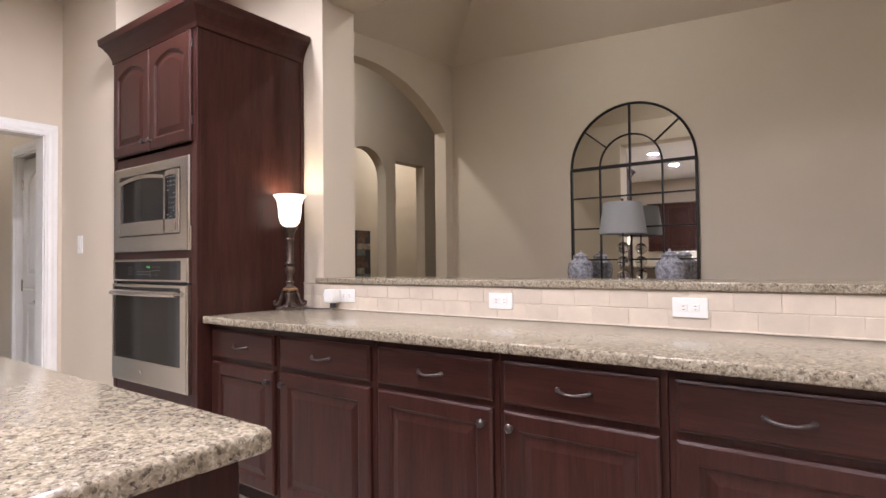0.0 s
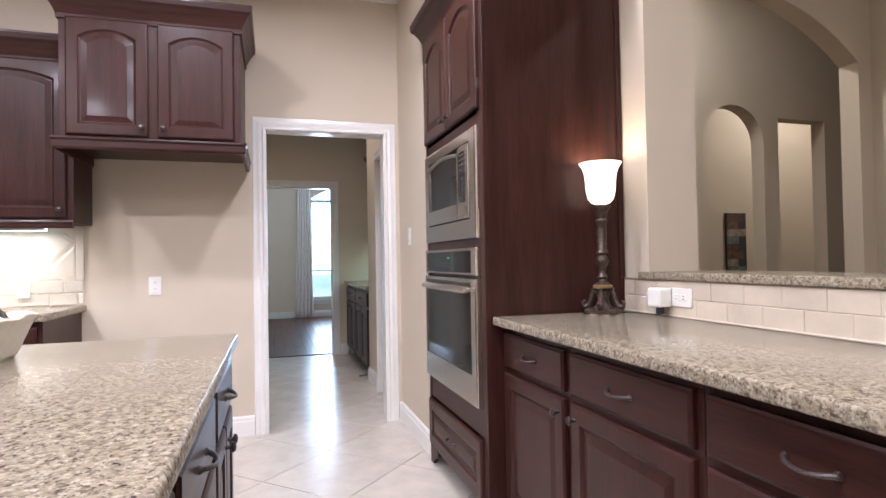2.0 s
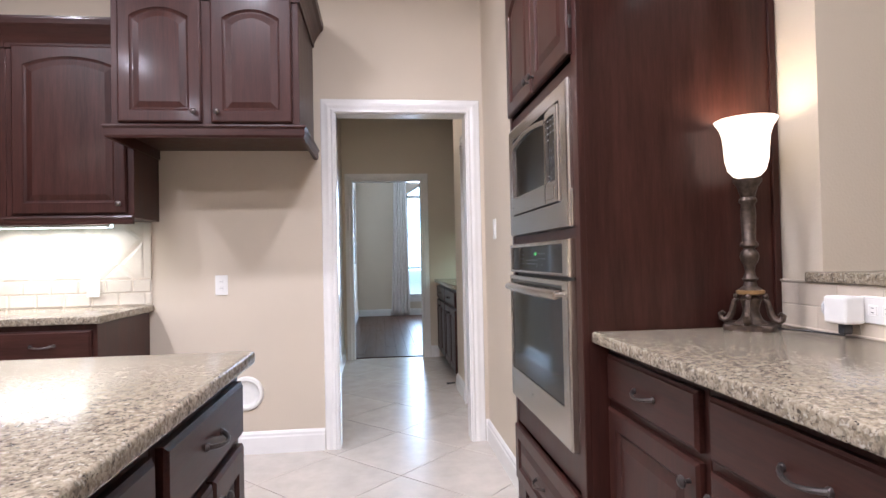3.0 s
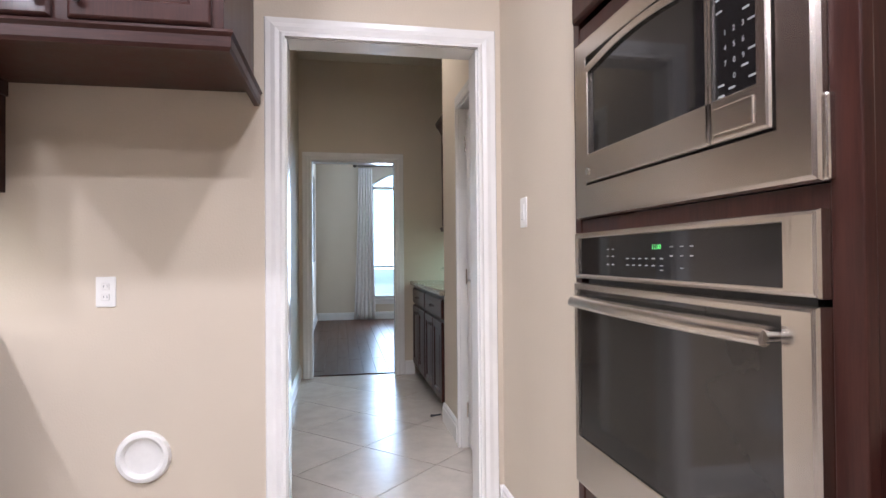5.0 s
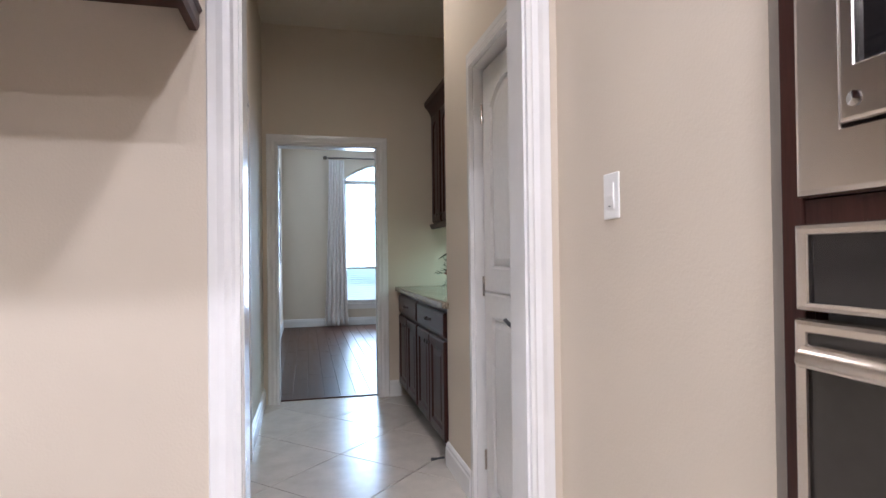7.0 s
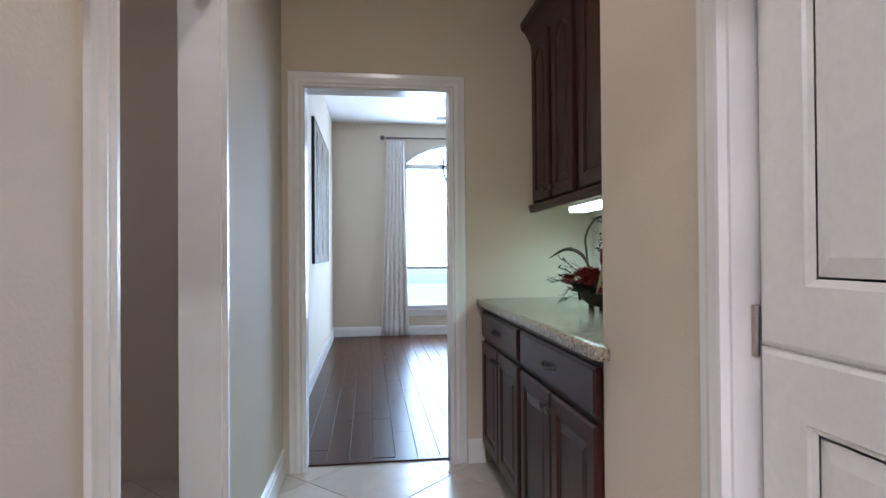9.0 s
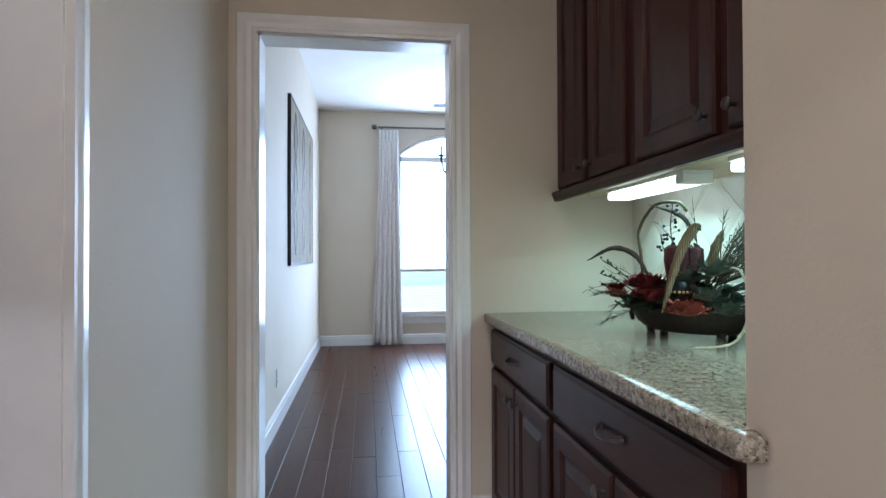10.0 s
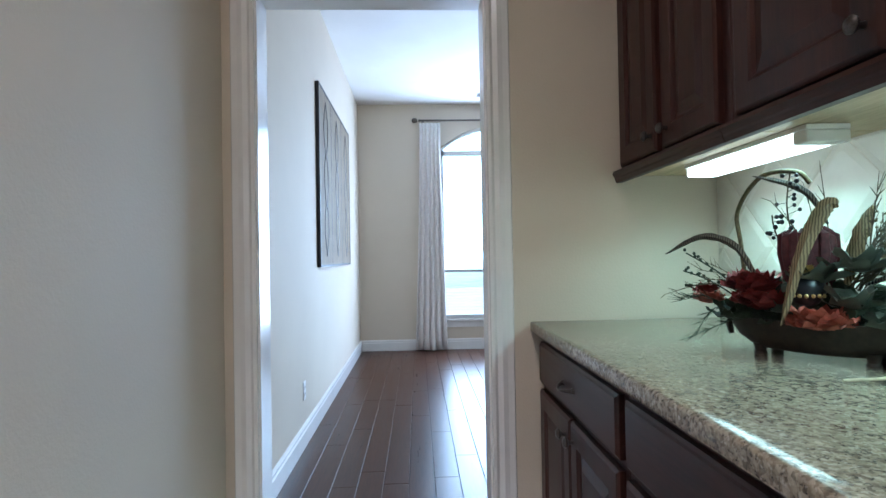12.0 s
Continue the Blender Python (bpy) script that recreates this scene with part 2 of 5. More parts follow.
M_FLOOR = tile_mat("cream_porcelain_floor_tile", (0.57, 0.52, 0.455), 0.24, 0.10, 0.08, 0.06)
M_GROUT = plain("grey_beige_grout", (0.30, 0.26, 0.22), 0.85)
M_SPLASH = tile_mat("tumbled_travertine", (0.61, 0.52, 0.415), 0.55, 0.12, 0.14, 0.3)
M_DIAMOND = tile_mat("cream_glazed_splash_tile", (0.62, 0.56, 0.47), 0.4, 0.08, 0.08, 0.2)
M_SGROUT = plain("pale_splash_grout", (0.60, 0.52, 0.425), 0.8)
M_STEEL = steel()
M_CHROME = plain("polished_chrome", (0.75, 0.74, 0.72), 0.08, 1.0, vary=0.02)
M_BLACKGLASS = plain("black_oven_glass", (0.012, 0.011, 0.011), 0.05, 0, 0.0, vary=0.05)
M_OVENGLASS = plain("smoked_oven_window", (0.026, 0.023, 0.020), 0.07, 0, 0.0, vary=0.15, grain=9)
M_DARK = plain("dark_plastic", (0.03, 0.03, 0.032), 0.5)
M_BRONZE = plain("dark_pewter_pull", (0.10, 0.085, 0.08), 0.36, 0.85, grain=200, vary=0.25)
M_BIRCH = wood("pale_birch_panel", (0.40, 0.31, 0.18), (0.56, 0.45, 0.29), rough=0.5, coat=0.0, along=(0.7, 9, 9))
M_PLATE = plain("white_switch_plastic", (0.78, 0.76, 0.72), 0.35, vary=0.02)
M_IRON = plain("antique_bronze_lamp_metal", (0.085, 0.06, 0.045), 0.42, 0.6, grain=70, vary=0.45)
M_GILT = plain("worn_gold_collar", (0.32, 0.19, 0.08), 0.45, 0.5, vary=0.3)
M_SHADE = glow("lit_frosted_glass", (1.0, 0.88, 0.70), 1.9)
M_FLUO = glow("lit_white_diffuser", (0.80, 1.0, 0.99), 3.6)
M_CAN = glow("lit_can_lens", (1.0, 0.9, 0.76), 14.0)
M_LED = glow("green_clock_digits", (0.15, 0.85, 0.2), 0.35)
M_MARK = plain("pale_grey_print", (0.30, 0.30, 0.30), 0.5)
M_BLACKIRON = plain("black_iron_frame", (0.02, 0.018, 0.017), 0.45, 0.5)
M_PLANTER = plain("cream_crackle_ceramic", (0.70, 0.66, 0.57), 0.35, vary=0.05)
M_WICKER = plain("dark_wicker", (0.06, 0.04, 0.028), 0.7, vary=0.4)
m_mirror, _, _, _ = material("silvered_mirror", (0.82, 0.82, 0.80), 0.02, 1.0)
m_crystal, _, _, bsdf = material("clear_crystal", (0.95, 0.95, 0.95), 0.02)
bsdf.inputs["Transmission Weight"].default_value = 1.0
m_pane, _, _, bsdf = material("window_glass", (1, 1, 1), 0.0)
bsdf.inputs["Transmission Weight"].default_value = 1.0
bsdf.inputs["IOR"].default_value = 1.05
M_GREYSHADE = plain("grey_linen_shade", (0.33, 0.33, 0.33), 0.85, grain=300)
M_VASE = plain("blue_white_porcelain", (0.34, 0.34, 0.39), 0.25, grain=38, vary=0.55)
M_CURTAIN = plain("cream_linen_curtain", (0.76, 0.71, 0.67), 0.85, grain=22, vary=0.05)
M_ROD = plain("pewter_curtain_rod", (0.16, 0.14, 0.12), 0.4, 0.8)
M_PLANK = wood("dark_walnut_floor", (0.030, 0.011, 0.006), (0.064, 0.026, 0.0145), rough=0.27, coat=0.0, along=(0.7, 9, 9))
M_PLANK.node_tree.nodes["Principled BSDF"].inputs["Specular IOR Level"].default_value = 0.14
M_BARN = wood("weathered_art_boards", (0.15, 0.115, 0.075), (0.27, 0.21, 0.14), rough=0.7, coat=0, along=(9, 9, 0.8))

# ---- large structure ----
H = 3.05


def boxes(*rows):
    bm = bmesh.new()
    for r in rows:
        box(*r, bm=bm)
    return bm


wall_door = setting("wall_kitchen_door", boxes((-4.45, -4.33, -3.3, 0.785, 0, H), (-4.45, -4.33, 1.612, 1.72, 0, H), (-4.45, -4.33, 0.785, 1.612, 2.075, H)), M_WALL, "beige textured plaster wall around the cased doorway", "wall")
wall_pantry = setting("wall_pantry", boxes((-5.765, -5.218, 1.72, 1.84, 0, H), (-4.60, -3.515, 1.72, 1.84, 0, H), (-5.218, -4.60, 1.72, 1.84, 2.05, H)), M_WALL, "beige textured plaster wall beside the oven tower", "wall")
setting("wall_tower_return", boxes((-3.62, -3.515, 1.84, 2.38, 0, H)), M_WALL, "beige plaster wall behind the oven tower", "wall")
wall_pass = setting("wall_pass_through", boxes((-3.62, -2.375, 2.38, 2.64, 0, H), (-2.375, 2.6, 2.38, 2.64, 0, 1.058), (-2.375, 2.6, 2.38, 2.64, 2.76, H)), M_WALL, "beige plaster wall with a wide pass-through opening", "wall")
setting("wall_niche_back", boxes((-7.385, -5.62, 2.37, 2.47, 0, H)), M_WALL, "beige plaster wall behind the serving counter", "wall")
setting("wall_niche_end", boxes((-5.765, -5.62, 1.84, 2.37, 0, H)), M_WALL, "beige plaster end wall of the serving niche", "wall")
setting("wall_dining_door", boxes((-7.505, -7.385, 0.45, 0.735, 0, H), (-7.505, -7.385, 1.537, 4.7, 0, H), (-7.505, -7.385, 0.735, 1.537, 2.078, H)), M_WALL, "beige plaster wall around the dining room doorway", "wall")
setting("wall_hall_side", boxes((-7.385, -6.14, 0.50, 0.62, 0, H), (-5.376, -4.45, 0.50, 0.62, 0, H), (-6.14, -5.376, 0.50, 0.62, 2.05, H)), M_WALL, "beige plaster passage wall with a cased side opening", "wall")
setting("wall_side_room", boxes((-7.5, -4.45, -0.85, -0.75, 0, H), (-7.5, -7.4, -0.75, 0.45, 0, H)), M_WALL, "beige plaster wall of the dim side room", "wall")
setting("wall_dining_side", boxes((-12.48, -7.505, 0.45, 0.57, 0, H), (-12.48, -7.505, 4.6, 4.7, 0, H)), M_DIN, "pale cream plaster dining room wall", "wall")
WY0, WY1, WZ0, WZS, WZT = 1.58, 3.10, 0.375, 2.49, 2.79


def arc(y0, y1, zs, zt, n=20):
    """Points of a flat arch from (y0, zs) over its top zt to (y1, zs)."""
    half, rise = (y1 - y0) / 2, zt - zs
    r = (half * half + rise * rise) / (2 * rise)
    c, mid = zt - r, (y0 + y1) / 2
    a = math.asin(min(1, half / r))
    if rise > half:
        a = math.pi - a
    return [(mid + r * math.sin(-a + 2 * a * k / n), c + r * math.cos(-a + 2 * a * k / n)) for k in range(n + 1)]


bm = boxes((-12.48, -12.36, 0.57, WY0, 0, H), (-12.48, -12.36, WY1, 4.6, 0, H), (-12.48, -12.36, WY0, WY1, 0, WZ0))
prism(arc(WY0, WY1, WZS, WZT) + [(WY1, H), (WY0, H)], "x", -12.48, -12.36, bm)
setting("wall_dining_window", bm, M_DIN, "pale cream wall with a tall arched window", "wall")
setting("wall_kitchen_range", boxes((-4.45, 2.7, -3.4, -3.3, 0, H)), M_WALL, "beige plaster wall behind the range", "wall")
setting("wall_kitchen_end", boxes((2.6, 2.7, -3.3, 5.3, 0, 4.4)), M_WALL, "beige plaster wall closing the kitchen", "wall")

# living room and foyer beyond the pass-through
bm = boxes((-3.56, -3.41, 2.64, 2.72, 0, 3.4), (-3.56, -3.41, 5.07, 5.2, 0, 3.4))
prism(arc(2.72, 5.07, 2.60, 3.05) + [(5.07, 3.4), (2.72, 3.4)], "x", -3.56, -3.41, bm)
setting("wall_living_arch", bm, M_WALL, "beige plaster wall with a wide arch", "wall")
setting("wall_living_far", boxes((-3.56, 2.7, 5.2, 5.32, 0, 3.4)), M_WALL, "beige plaster wall behind the arched mirror", "wall")
bm = boxes((-4.85, -4.70, 2.62, 4.79, 0, 3.9), (-4.85, -4.70, 5.53, 5.72, 0, 3.9), (-4.85, -4.70, 6.34, 8.1, 0, 3.9), (-4.85, -4.70, 5.72, 6.34, 2.53, 3.9))
prism(arc(4.79, 5.53, 2.27, 2.63) + [(5.53, 3.9), (4.79, 3.9)], "x", -4.85, -4.70, bm)
setting("wall_foyer", bm, M_WALL, "beige plaster wall with an arched niche opening and a square opening", "wall")
setting("wall_foyer_back", boxes((-6.3, -6.2, 2.5, 8.2, 0, 3.9), (-6.2, -3.4, 8.1, 8.2, 0, 3.9), (-6.2, -4.85, 4.15, 4.25, 0, 3.9), (-3.55, -3.4, 5.32, 8.1, 0, 3.9), (-6.2, -3.55, 2.47, 2.62, 0, 3.9)), M_WALL, "beige plaster foyer walls", "wall")
setting("ceiling_foyer", boxes((-6.3, -3.4, 2.47, 8.2, 3.9, 4.0)), M_CEIL, "white painted foyer ceiling", "ceiling")
bm = bmesh.new()
lo = [bm.verts.new(p) for p in ((-3.56, 2.38, 3.05), (2.7, 2.38, 3.05), (2.7, 5.32, 2.92), (-3.56, 5.32, 3.27))]
hi = [bm.verts.new(p) for p in ((-2.0, 3.4, 4.2), (2.7, 3.4, 4.2), (2.7, 4.0, 4.2), (-2.0, 4.0, 4.2))]
for k in range(4):
    bm.faces.new((lo[k], lo[(k + 1) % 4], hi[(k + 1) % 4], hi[k]))
bm.faces.new(hi)
setting("ceiling_living", bm, plaster("living_ceiling_paint", (0.74, 0.66, 0.55)), "beige vaulted living room ceiling", "ceiling")
setting("ceiling_kitchen", boxes((-4.45, 2.7, -3.4, 2.40, H, H + 0.1)), M_CEIL, "white painted flat kitchen ceiling", "ceiling")
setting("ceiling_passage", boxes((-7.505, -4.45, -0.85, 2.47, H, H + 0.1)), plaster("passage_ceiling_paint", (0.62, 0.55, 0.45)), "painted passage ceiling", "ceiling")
setting("ceiling_dining", boxes((-12.48, -7.505, 0.45, 4.7, H, H + 0.1)), M_CEIL, "white painted dining room ceiling", "ceiling")
setting("floor_slab", boxes((-7.48, 2.7, -3.4, 2.5, -0.12, -0.006)), M_GROUT, "grey-beige grouted floor under the tiles", "floor")
setting("floor_living", boxes((-6.3, 2.7, 2.5, 8.2, -0.12, -0.002)), M_PLANK, "dark wood living room floor", "floor")
setting("floor_dining_slab", boxes((-12.48, -7.48, 0.45, 4.7, -0.12, -0.008)), M_SHADOWGAP, "dark underfloor between planks", "floor")
# Overexposed daylight is put into the lawn's colour, hence so pale.
setting("ground", boxes((-90, -12.48, -60, 60, -0.5, -0.3)), plain("glare_paled_lawn", (0.50, 0.52, 0.45), 0.9), "lawn outside the window, coloured pale for daylight glare", "ground")
backdrop, n_, l_, b_ = material("hazy_daylight_backdrop", (0, 0, 0), 1.0)
b_.inputs["Emission Strength"].default_value = 6.5
v_ = coords(n_, l_)
l_.new(ramp(n_, l_, noise_tex(n_, l_, v_, 0.12, 4), [(0.3, (0.34, 0.62, 0.80)), (0.6, (0.50, 0.78, 1.0))]), b_.inputs["Emission Color"])
tagged(setting("backdrop", boxes((-70, -69.9, -50, 60, -0.4, 45)), backdrop, "bright hazy daylight beyond the garden", "backdrop"))

# trim
CASE = [(0, 0), (0.022, 0), (0.022, 0.012), (0.015, 0.022), (0.018, 0.040), (0.012, 0.058), (0.010, 0.080), (0, 0.085)]


def casing(name, axis, face, a, b, top, out, label="white moulded door casing"):
    """Door casing round an opening from a to b; the wall face lies at face, the trim stands out along out (+1 or -1)."""
    t = thing(name, label, "door casing", kind="structure")

    def strip(ends):
        """One mitred length: for each profile point, its place at both ends."""
        bm = bmesh.new()
        lo, hi = [bm.verts.new(p) for p, _ in ends], [bm.verts.new(q) for _, q in ends]
        bm.faces.new(lo), bm.faces.new(hi[::-1])
        for k in range(len(ends)):
            bm.faces.new((lo[k], lo[k - 1], hi[k - 1], hi[k]))
        return bm

    def place(along, o, z):
        return (face + out * o, along, z) if axis == "x" else (along, face + out * o, z)
    for side, e in ((-1, a), (1, b)):
        part("casing_leg", strip([(place(e + side * u, o, 0), place(e + side * u, o, top + u)) for o, u in CASE]), M_TRIM, t)
    part("casing_head", strip([(place(a - u, o, top + u), place(b + u, o, top + u)) for o, u in CASE]), M_TRIM, t)
    return t


def lining(name, axis, f0, f1, a, b, top, label="white glossy door jamb lining"):
    t = thing(name, label, "door jamb", kind="structure")
    d = 0.018
    for u0, u1, z0, z1 in ((a, a + d, 0, top), (b - d, b, 0, top), (a, b, top - d, top)):
        part("jamb", box(f0, f1, u0, u1, z0, z1) if axis == "x" else box(u0, u1, f0, f1, z0, z1), M_TRIM, t)
    return t


casing("casing_1", "x", -4.33, 0.785, 1.612, 2.075, 1)
casing("casing_2", "x", -4.45, 0.785, 1.612, 2.075, -1)
lining("jamb_1", "x", -4.454, -4.326, 0.775, 1.622, 2.088)
casing("casing_3", "x", -7.385, 0.735, 1.537, 2.078, 1)
casing("casing_4", "x", -7.505, 0.735, 1.537, 2.078, -1)
lining("jamb_2", "x", -7.509, -7.381, 0.725, 1.547, 2.088)
casing("casing_5", "y", 1.72, -5.218, -4.60, 2.05, -1)
lining("jamb_3", "y", 1.716, 1.844, -5.228, -4.59, 2.06)
casing("casing_6", "y", 0.62, -6.14, -5.376, 2.05, 1)
lining("jamb_4", "y", 0.496, 0.624, -6.15, -5.366, 2.06)

BASE = [(0, 0), (0.016, 0), (0.016, 0.095), (0.012, 0.105), (0.012, 0.118), (0.006, 0.130), (0, 0.133)]


def baseboard(path, label="white moulded baseboard"):
    return setting("baseboard", sweep(BASE, path), M_TRIM, label, "baseboard")


baseboard([(-4.33, -0.29), (-4.33, 0.699)])
baseboard([(-4.33, 1.699), (-4.33, 1.72), (-3.515, 1.72)])
baseboard([(-5.765, 1.77), (-5.765, 1.72), (-5.308, 1.72)])
baseboard([(-7.385, 0.62), (-6.226, 0.62)][::-1])
baseboard([(-4.51, 1.72), (-4.475, 1.72)])
baseboard([(-7.385, 1.623), (-7.385, 1.72)])
baseboard([(-12.36, 0.57), (-7.51, 0.57)][::-1])
baseboard([(-12.36, 0.57), (-12.36, 4.6)])

# ---- cabinetry ----
PULL = None


def raised_panel(w, h, t=0.020, rail=0.058, arch=0.0, flat=False):
    """A cabinet door or drawer front, x 0..w, z 0..h, front towards -y."""
    bm = bmesh.new()
    n = 10 if arch else 1

    def loop(inset, y, bend):
        a, b, lo = inset, w - inset, inset
        top = h - inset
        pts = [(a, lo), (b, lo)]
        for k in range(n + 1):
            u = k / n
            drop = bend * (1 - math.sin(math.pi * u) ** 0.8) if bend else 0
            pts.append((b + (a - b) * u, top - drop))
        return [bm.verts.new((x, y, z)) for x, z in pts]
    if flat:
        steps = [(0, 0, 0), (0, -t + 0.007, 0), (0.006, -t + 0.004, 0), (0.010, -t, 0), (0.013, -t, 0)]
    else:
        steps = [(0, 0, 0), (0, -t + 0.006, 0), (0.005, -t + 0.002, 0), (0.009, -t, 0), (rail, -t, arch), (rail + 0.004, -t + 0.005, arch), (rail + 0.012, -t + 0.010, arch), (rail + 0.016, -t + 0.010, arch), (rail + 0.045, -t + 0.003, arch * 0.9)]
    loops = [loop(*s) for s in steps]
    for a, b in zip(loops, loops[1:]):
        for k in range(len(a)):
            bm.faces.new((a[k], a[(k + 1) % len(a)], b[(k + 1) % len(a)], b[k]))
    bm.faces.new(loops[-1])
    bm.faces.new(loops[0][::-1])
    return bm


def knob_mesh():
    return lathe([(0.0065, 0), (0.005, 0.010), (0.006, 0.014), (0.0145, 0.019), (0.0155, 0.023), (0.011, 0.028), (0.0005, 0.030)], 16)


def pull_mesh(w=0.105):
    bm = bmesh.new()
    pts = [(-w / 2 + w * k / 10, -0.004 - 0.024 * math.sin(math.pi * k / 10) ** 0.7, -0.006 * math.sin(math.pi * k / 10)) for k in range(11)]
    rad = [0.0065 - 0.0022 * math.sin(math.pi * k / 10) for k in range(11)]
    tube(pts, rad, 8, bm)
    for s in (-1, 1):
        merge(bm, lathe([(0.009, 0), (0.0085, 0.004), (0.006, 0.007)], 12), pose(s * w / 2, 0, 0, 90, 0, 0))
    return bm


KNOB = mesh_of("knob", knob_mesh(), M_BRONZE, True)
PULLM = mesh_of("pull", pull_mesh(), M_BRONZE, True)


def hardware(kind, parent, x, y, z):
    ob = new(kind, KNOB if kind == "knob" else PULLM)
    ob.parent = parent
    ob.matrix_basis = pose(x, y, z, 90, 0, 0) if kind == "knob" else pose(x, y, z)
    ob["label"] = "dark pewter round knob" if kind == "knob" else "dark pewter bow pull"
    return ob


def panel(kind, t, x, z, w, h, y=0.0, arch=0.0, flat=False, knob=None, pull=False):
    ob = part(kind, raised_panel(w, h, arch=arch, flat=flat, rail=min(0.058, h * 0.28)), M_WOODX if flat else M_WOOD, t, m=pose(x, y, z))
    if knob:
        hardware("knob", ob, *[(w - 0.032 if knob[1] == "r" else 0.032), -0.020, (h - 0.05 if knob[0] == "t" else 0.05)])
    if pull:
        hardware("pull", ob, w / 2, -0.020, h / 2)
    return ob


def base_cabinet(at, rz, w, doors, depth=0.60, drawers=1, knobs="lr", label="", end_left=False, end_right=False):
    t = thing("base_cabinet", label or "dark cherry base cabinet with raised-panel door and drawer", "cabinet", at, rz, "base cabinets")
    part("body", box(0.001, w - 0.001, 0.001, depth, 0.10, 0.874, 0.0015, seg=1), M_WOOD, t)
    part("toe_kick", box(0.002, w - 0.002, 0.075, depth - 0.01, 0, 0.098), M_SHADOWGAP, t, "recessed dark toe kick")
    g = 0.022
    each = (w - 2 * g - 0.012 * (doors - 1)) / doors
    dw = (w - 2 * g) / drawers if drawers == 1 else each
    for k in range(drawers):
        panel("drawer", t, g + k * (dw + 0.012), 0.706, dw, 0.140, flat=True, pull=True)
    for k in range(doors):
        panel("door", t, g + k * (each + 0.012), 0.115, each, 0.568, knob="t" + (("r" if k == 0 else "l") if doors == 2 else knobs))
    return t


# run of base cabinets below the pass-through
RUN = [(-2.546, 0.546, "r"), (-2.000, 0.59, "l"), (-1.396, 0.56, "r"), (-0.832, 0.55, "l"), (-0.288, 0.58, "r"), (0.290, 0.60, "l"), (0.900, 0.62, "r"), (1.52, 0.72, "l")]
for k, (x, w, side) in enumerate(RUN):
    nxt = RUN[k + 1][0] if k + 1 < len(RUN) else x + w
    base_cabinet((x, 1.775, 0), 0, nxt - x, 1, depth=0.595, knobs=side)


def slab(pts, z0, z1, edge=0.008):
    bm = prism(pts, "z", z0, z1)
    es = [e for e in bm.edges if abs(e.verts[0].co.z - e.verts[1].co.z) < 1e-5]
    bmesh.ops.bevel(bm, geom=es, offset=edge, segments=3, affect="EDGES", profile=0.5)
    return bm


tagged(part("worktop", slab([(-2.543, 1.719), (2.3, 1.719), (2.3, 2.372), (-2.543, 2.372)], 0.876, 0.914), M_GRANITE, smooth=True), "beige speckled granite worktop on the base cabinets", "worktop")
tagged(part("bar_ledge", slab([(-2.420, 2.356), (2.59, 2.356), (2.59, 2.74), (-2.372, 2.74), (-2.372, 2.384), (-2.420, 2.378)], 1.060, 1.092, 0.006), M_GRANITE, smooth=True), "beige speckled granite ledge on the half wall", "worktop")

# tall oven cabinet
tower = thing("oven_cabinet", "tall dark cherry oven cabinet with crown moulding", "cabinet", (-3.466, 1.694, 0))
TW = 0.918
for name, q in (("side_panel", (0, 0.022, 0, 0.680, 0.09, 2.45)), ("side_panel", (TW - 0.022, TW, 0, 0.680, 0, 2.45)), ("back_panel", (0.022, TW - 0.022, 0.60, 0.680, 0.09, 2.45)), ("top_panel", (0.022, TW - 0.022, 0, 0.6, 2.40, 2.45)), ("rail", (0.022, TW - 0.022, 0.0, 0.3, 1.748, 1.80)), ("rail", (0.022, TW - 0.022, 0, 0.3, 1.214, 1.250)), ("rail", (0.022, TW - 0.022, 0, 0.3, 0.385, 0.511)), ("bottom_panel", (0.022, TW - 0.022, 0, 0.6, 0.09, 0.12))):
    part(name, box(*q), M_WOOD, tower)
part("face_stile", box(0, 0.040, -0.004, 0.018, 0.09, 2.44, 0.003), M_WOOD, tower)
part("face_stile", box(TW - 0.050, TW + 0.002, -0.004, 0.018, 0.0, 2.44, 0.003), M_WOOD, tower)
part("inner_panel", box(0.022, TW - 0.022, 0.30, 0.32, 0.12, 2.40), M_SHADOWGAP, tower)
part("back_edge_strip", box(TW, TW + 0.010, 0.655, 0.680, 0.915, 2.44, 0.003), M_WOOD, tower)
CROWN = [(0, 2.40), (0.010, 2.40), (0.012, 2.425), (0.022, 2.45), (0.030, 2.465), (0.050, 2.495), (0.066, 2.51), (0.070, 2.535), (0.070, 2.548), (0, 2.548)]
part("crown_moulding", sweep(CROWN, [(0.0, 0.66), (0.0, -0.002), (TW + 0.002, -0.002), (TW + 0.002, 0.680)]), M_WOODX, tower)
part("top_board", box(0.0, TW, 0.0, 0.680, 2.50, 2.515), M_WOOD, tower)
half = (TW - 0.075) / 2
panel("door", tower, 0.032, 1.815, half, 0.575, -0.004, arch=0.05, knob="br")
panel("door", tower, 0.043 + half, 1.815, half, 0.575, -0.004, arch=0.05, knob="bl")
panel("drawer", tower, 0.045, 0.122, TW - 0.09, 0.256, -0.004, pull=True)
for s, x in (("l", 0.0), ("r", TW - 0.14)):
    pts = [(x, 0.0), (x + 0.05, 0.0), (x + 0.075, 0.03), (x + 0.14, 0.06), (x + 0.14, 0.092), (x, 0.092)] if s == "l" else [(x + 0.14, 0.0), (x + 0.14, 0.092), (x, 0.092), (x, 0.06), (x + 0.065, 0.03), (x + 0.09, 0.0)]
    part("bracket_foot", prism(pts, "y", -0.002, 0.02), M_WOOD, tower)
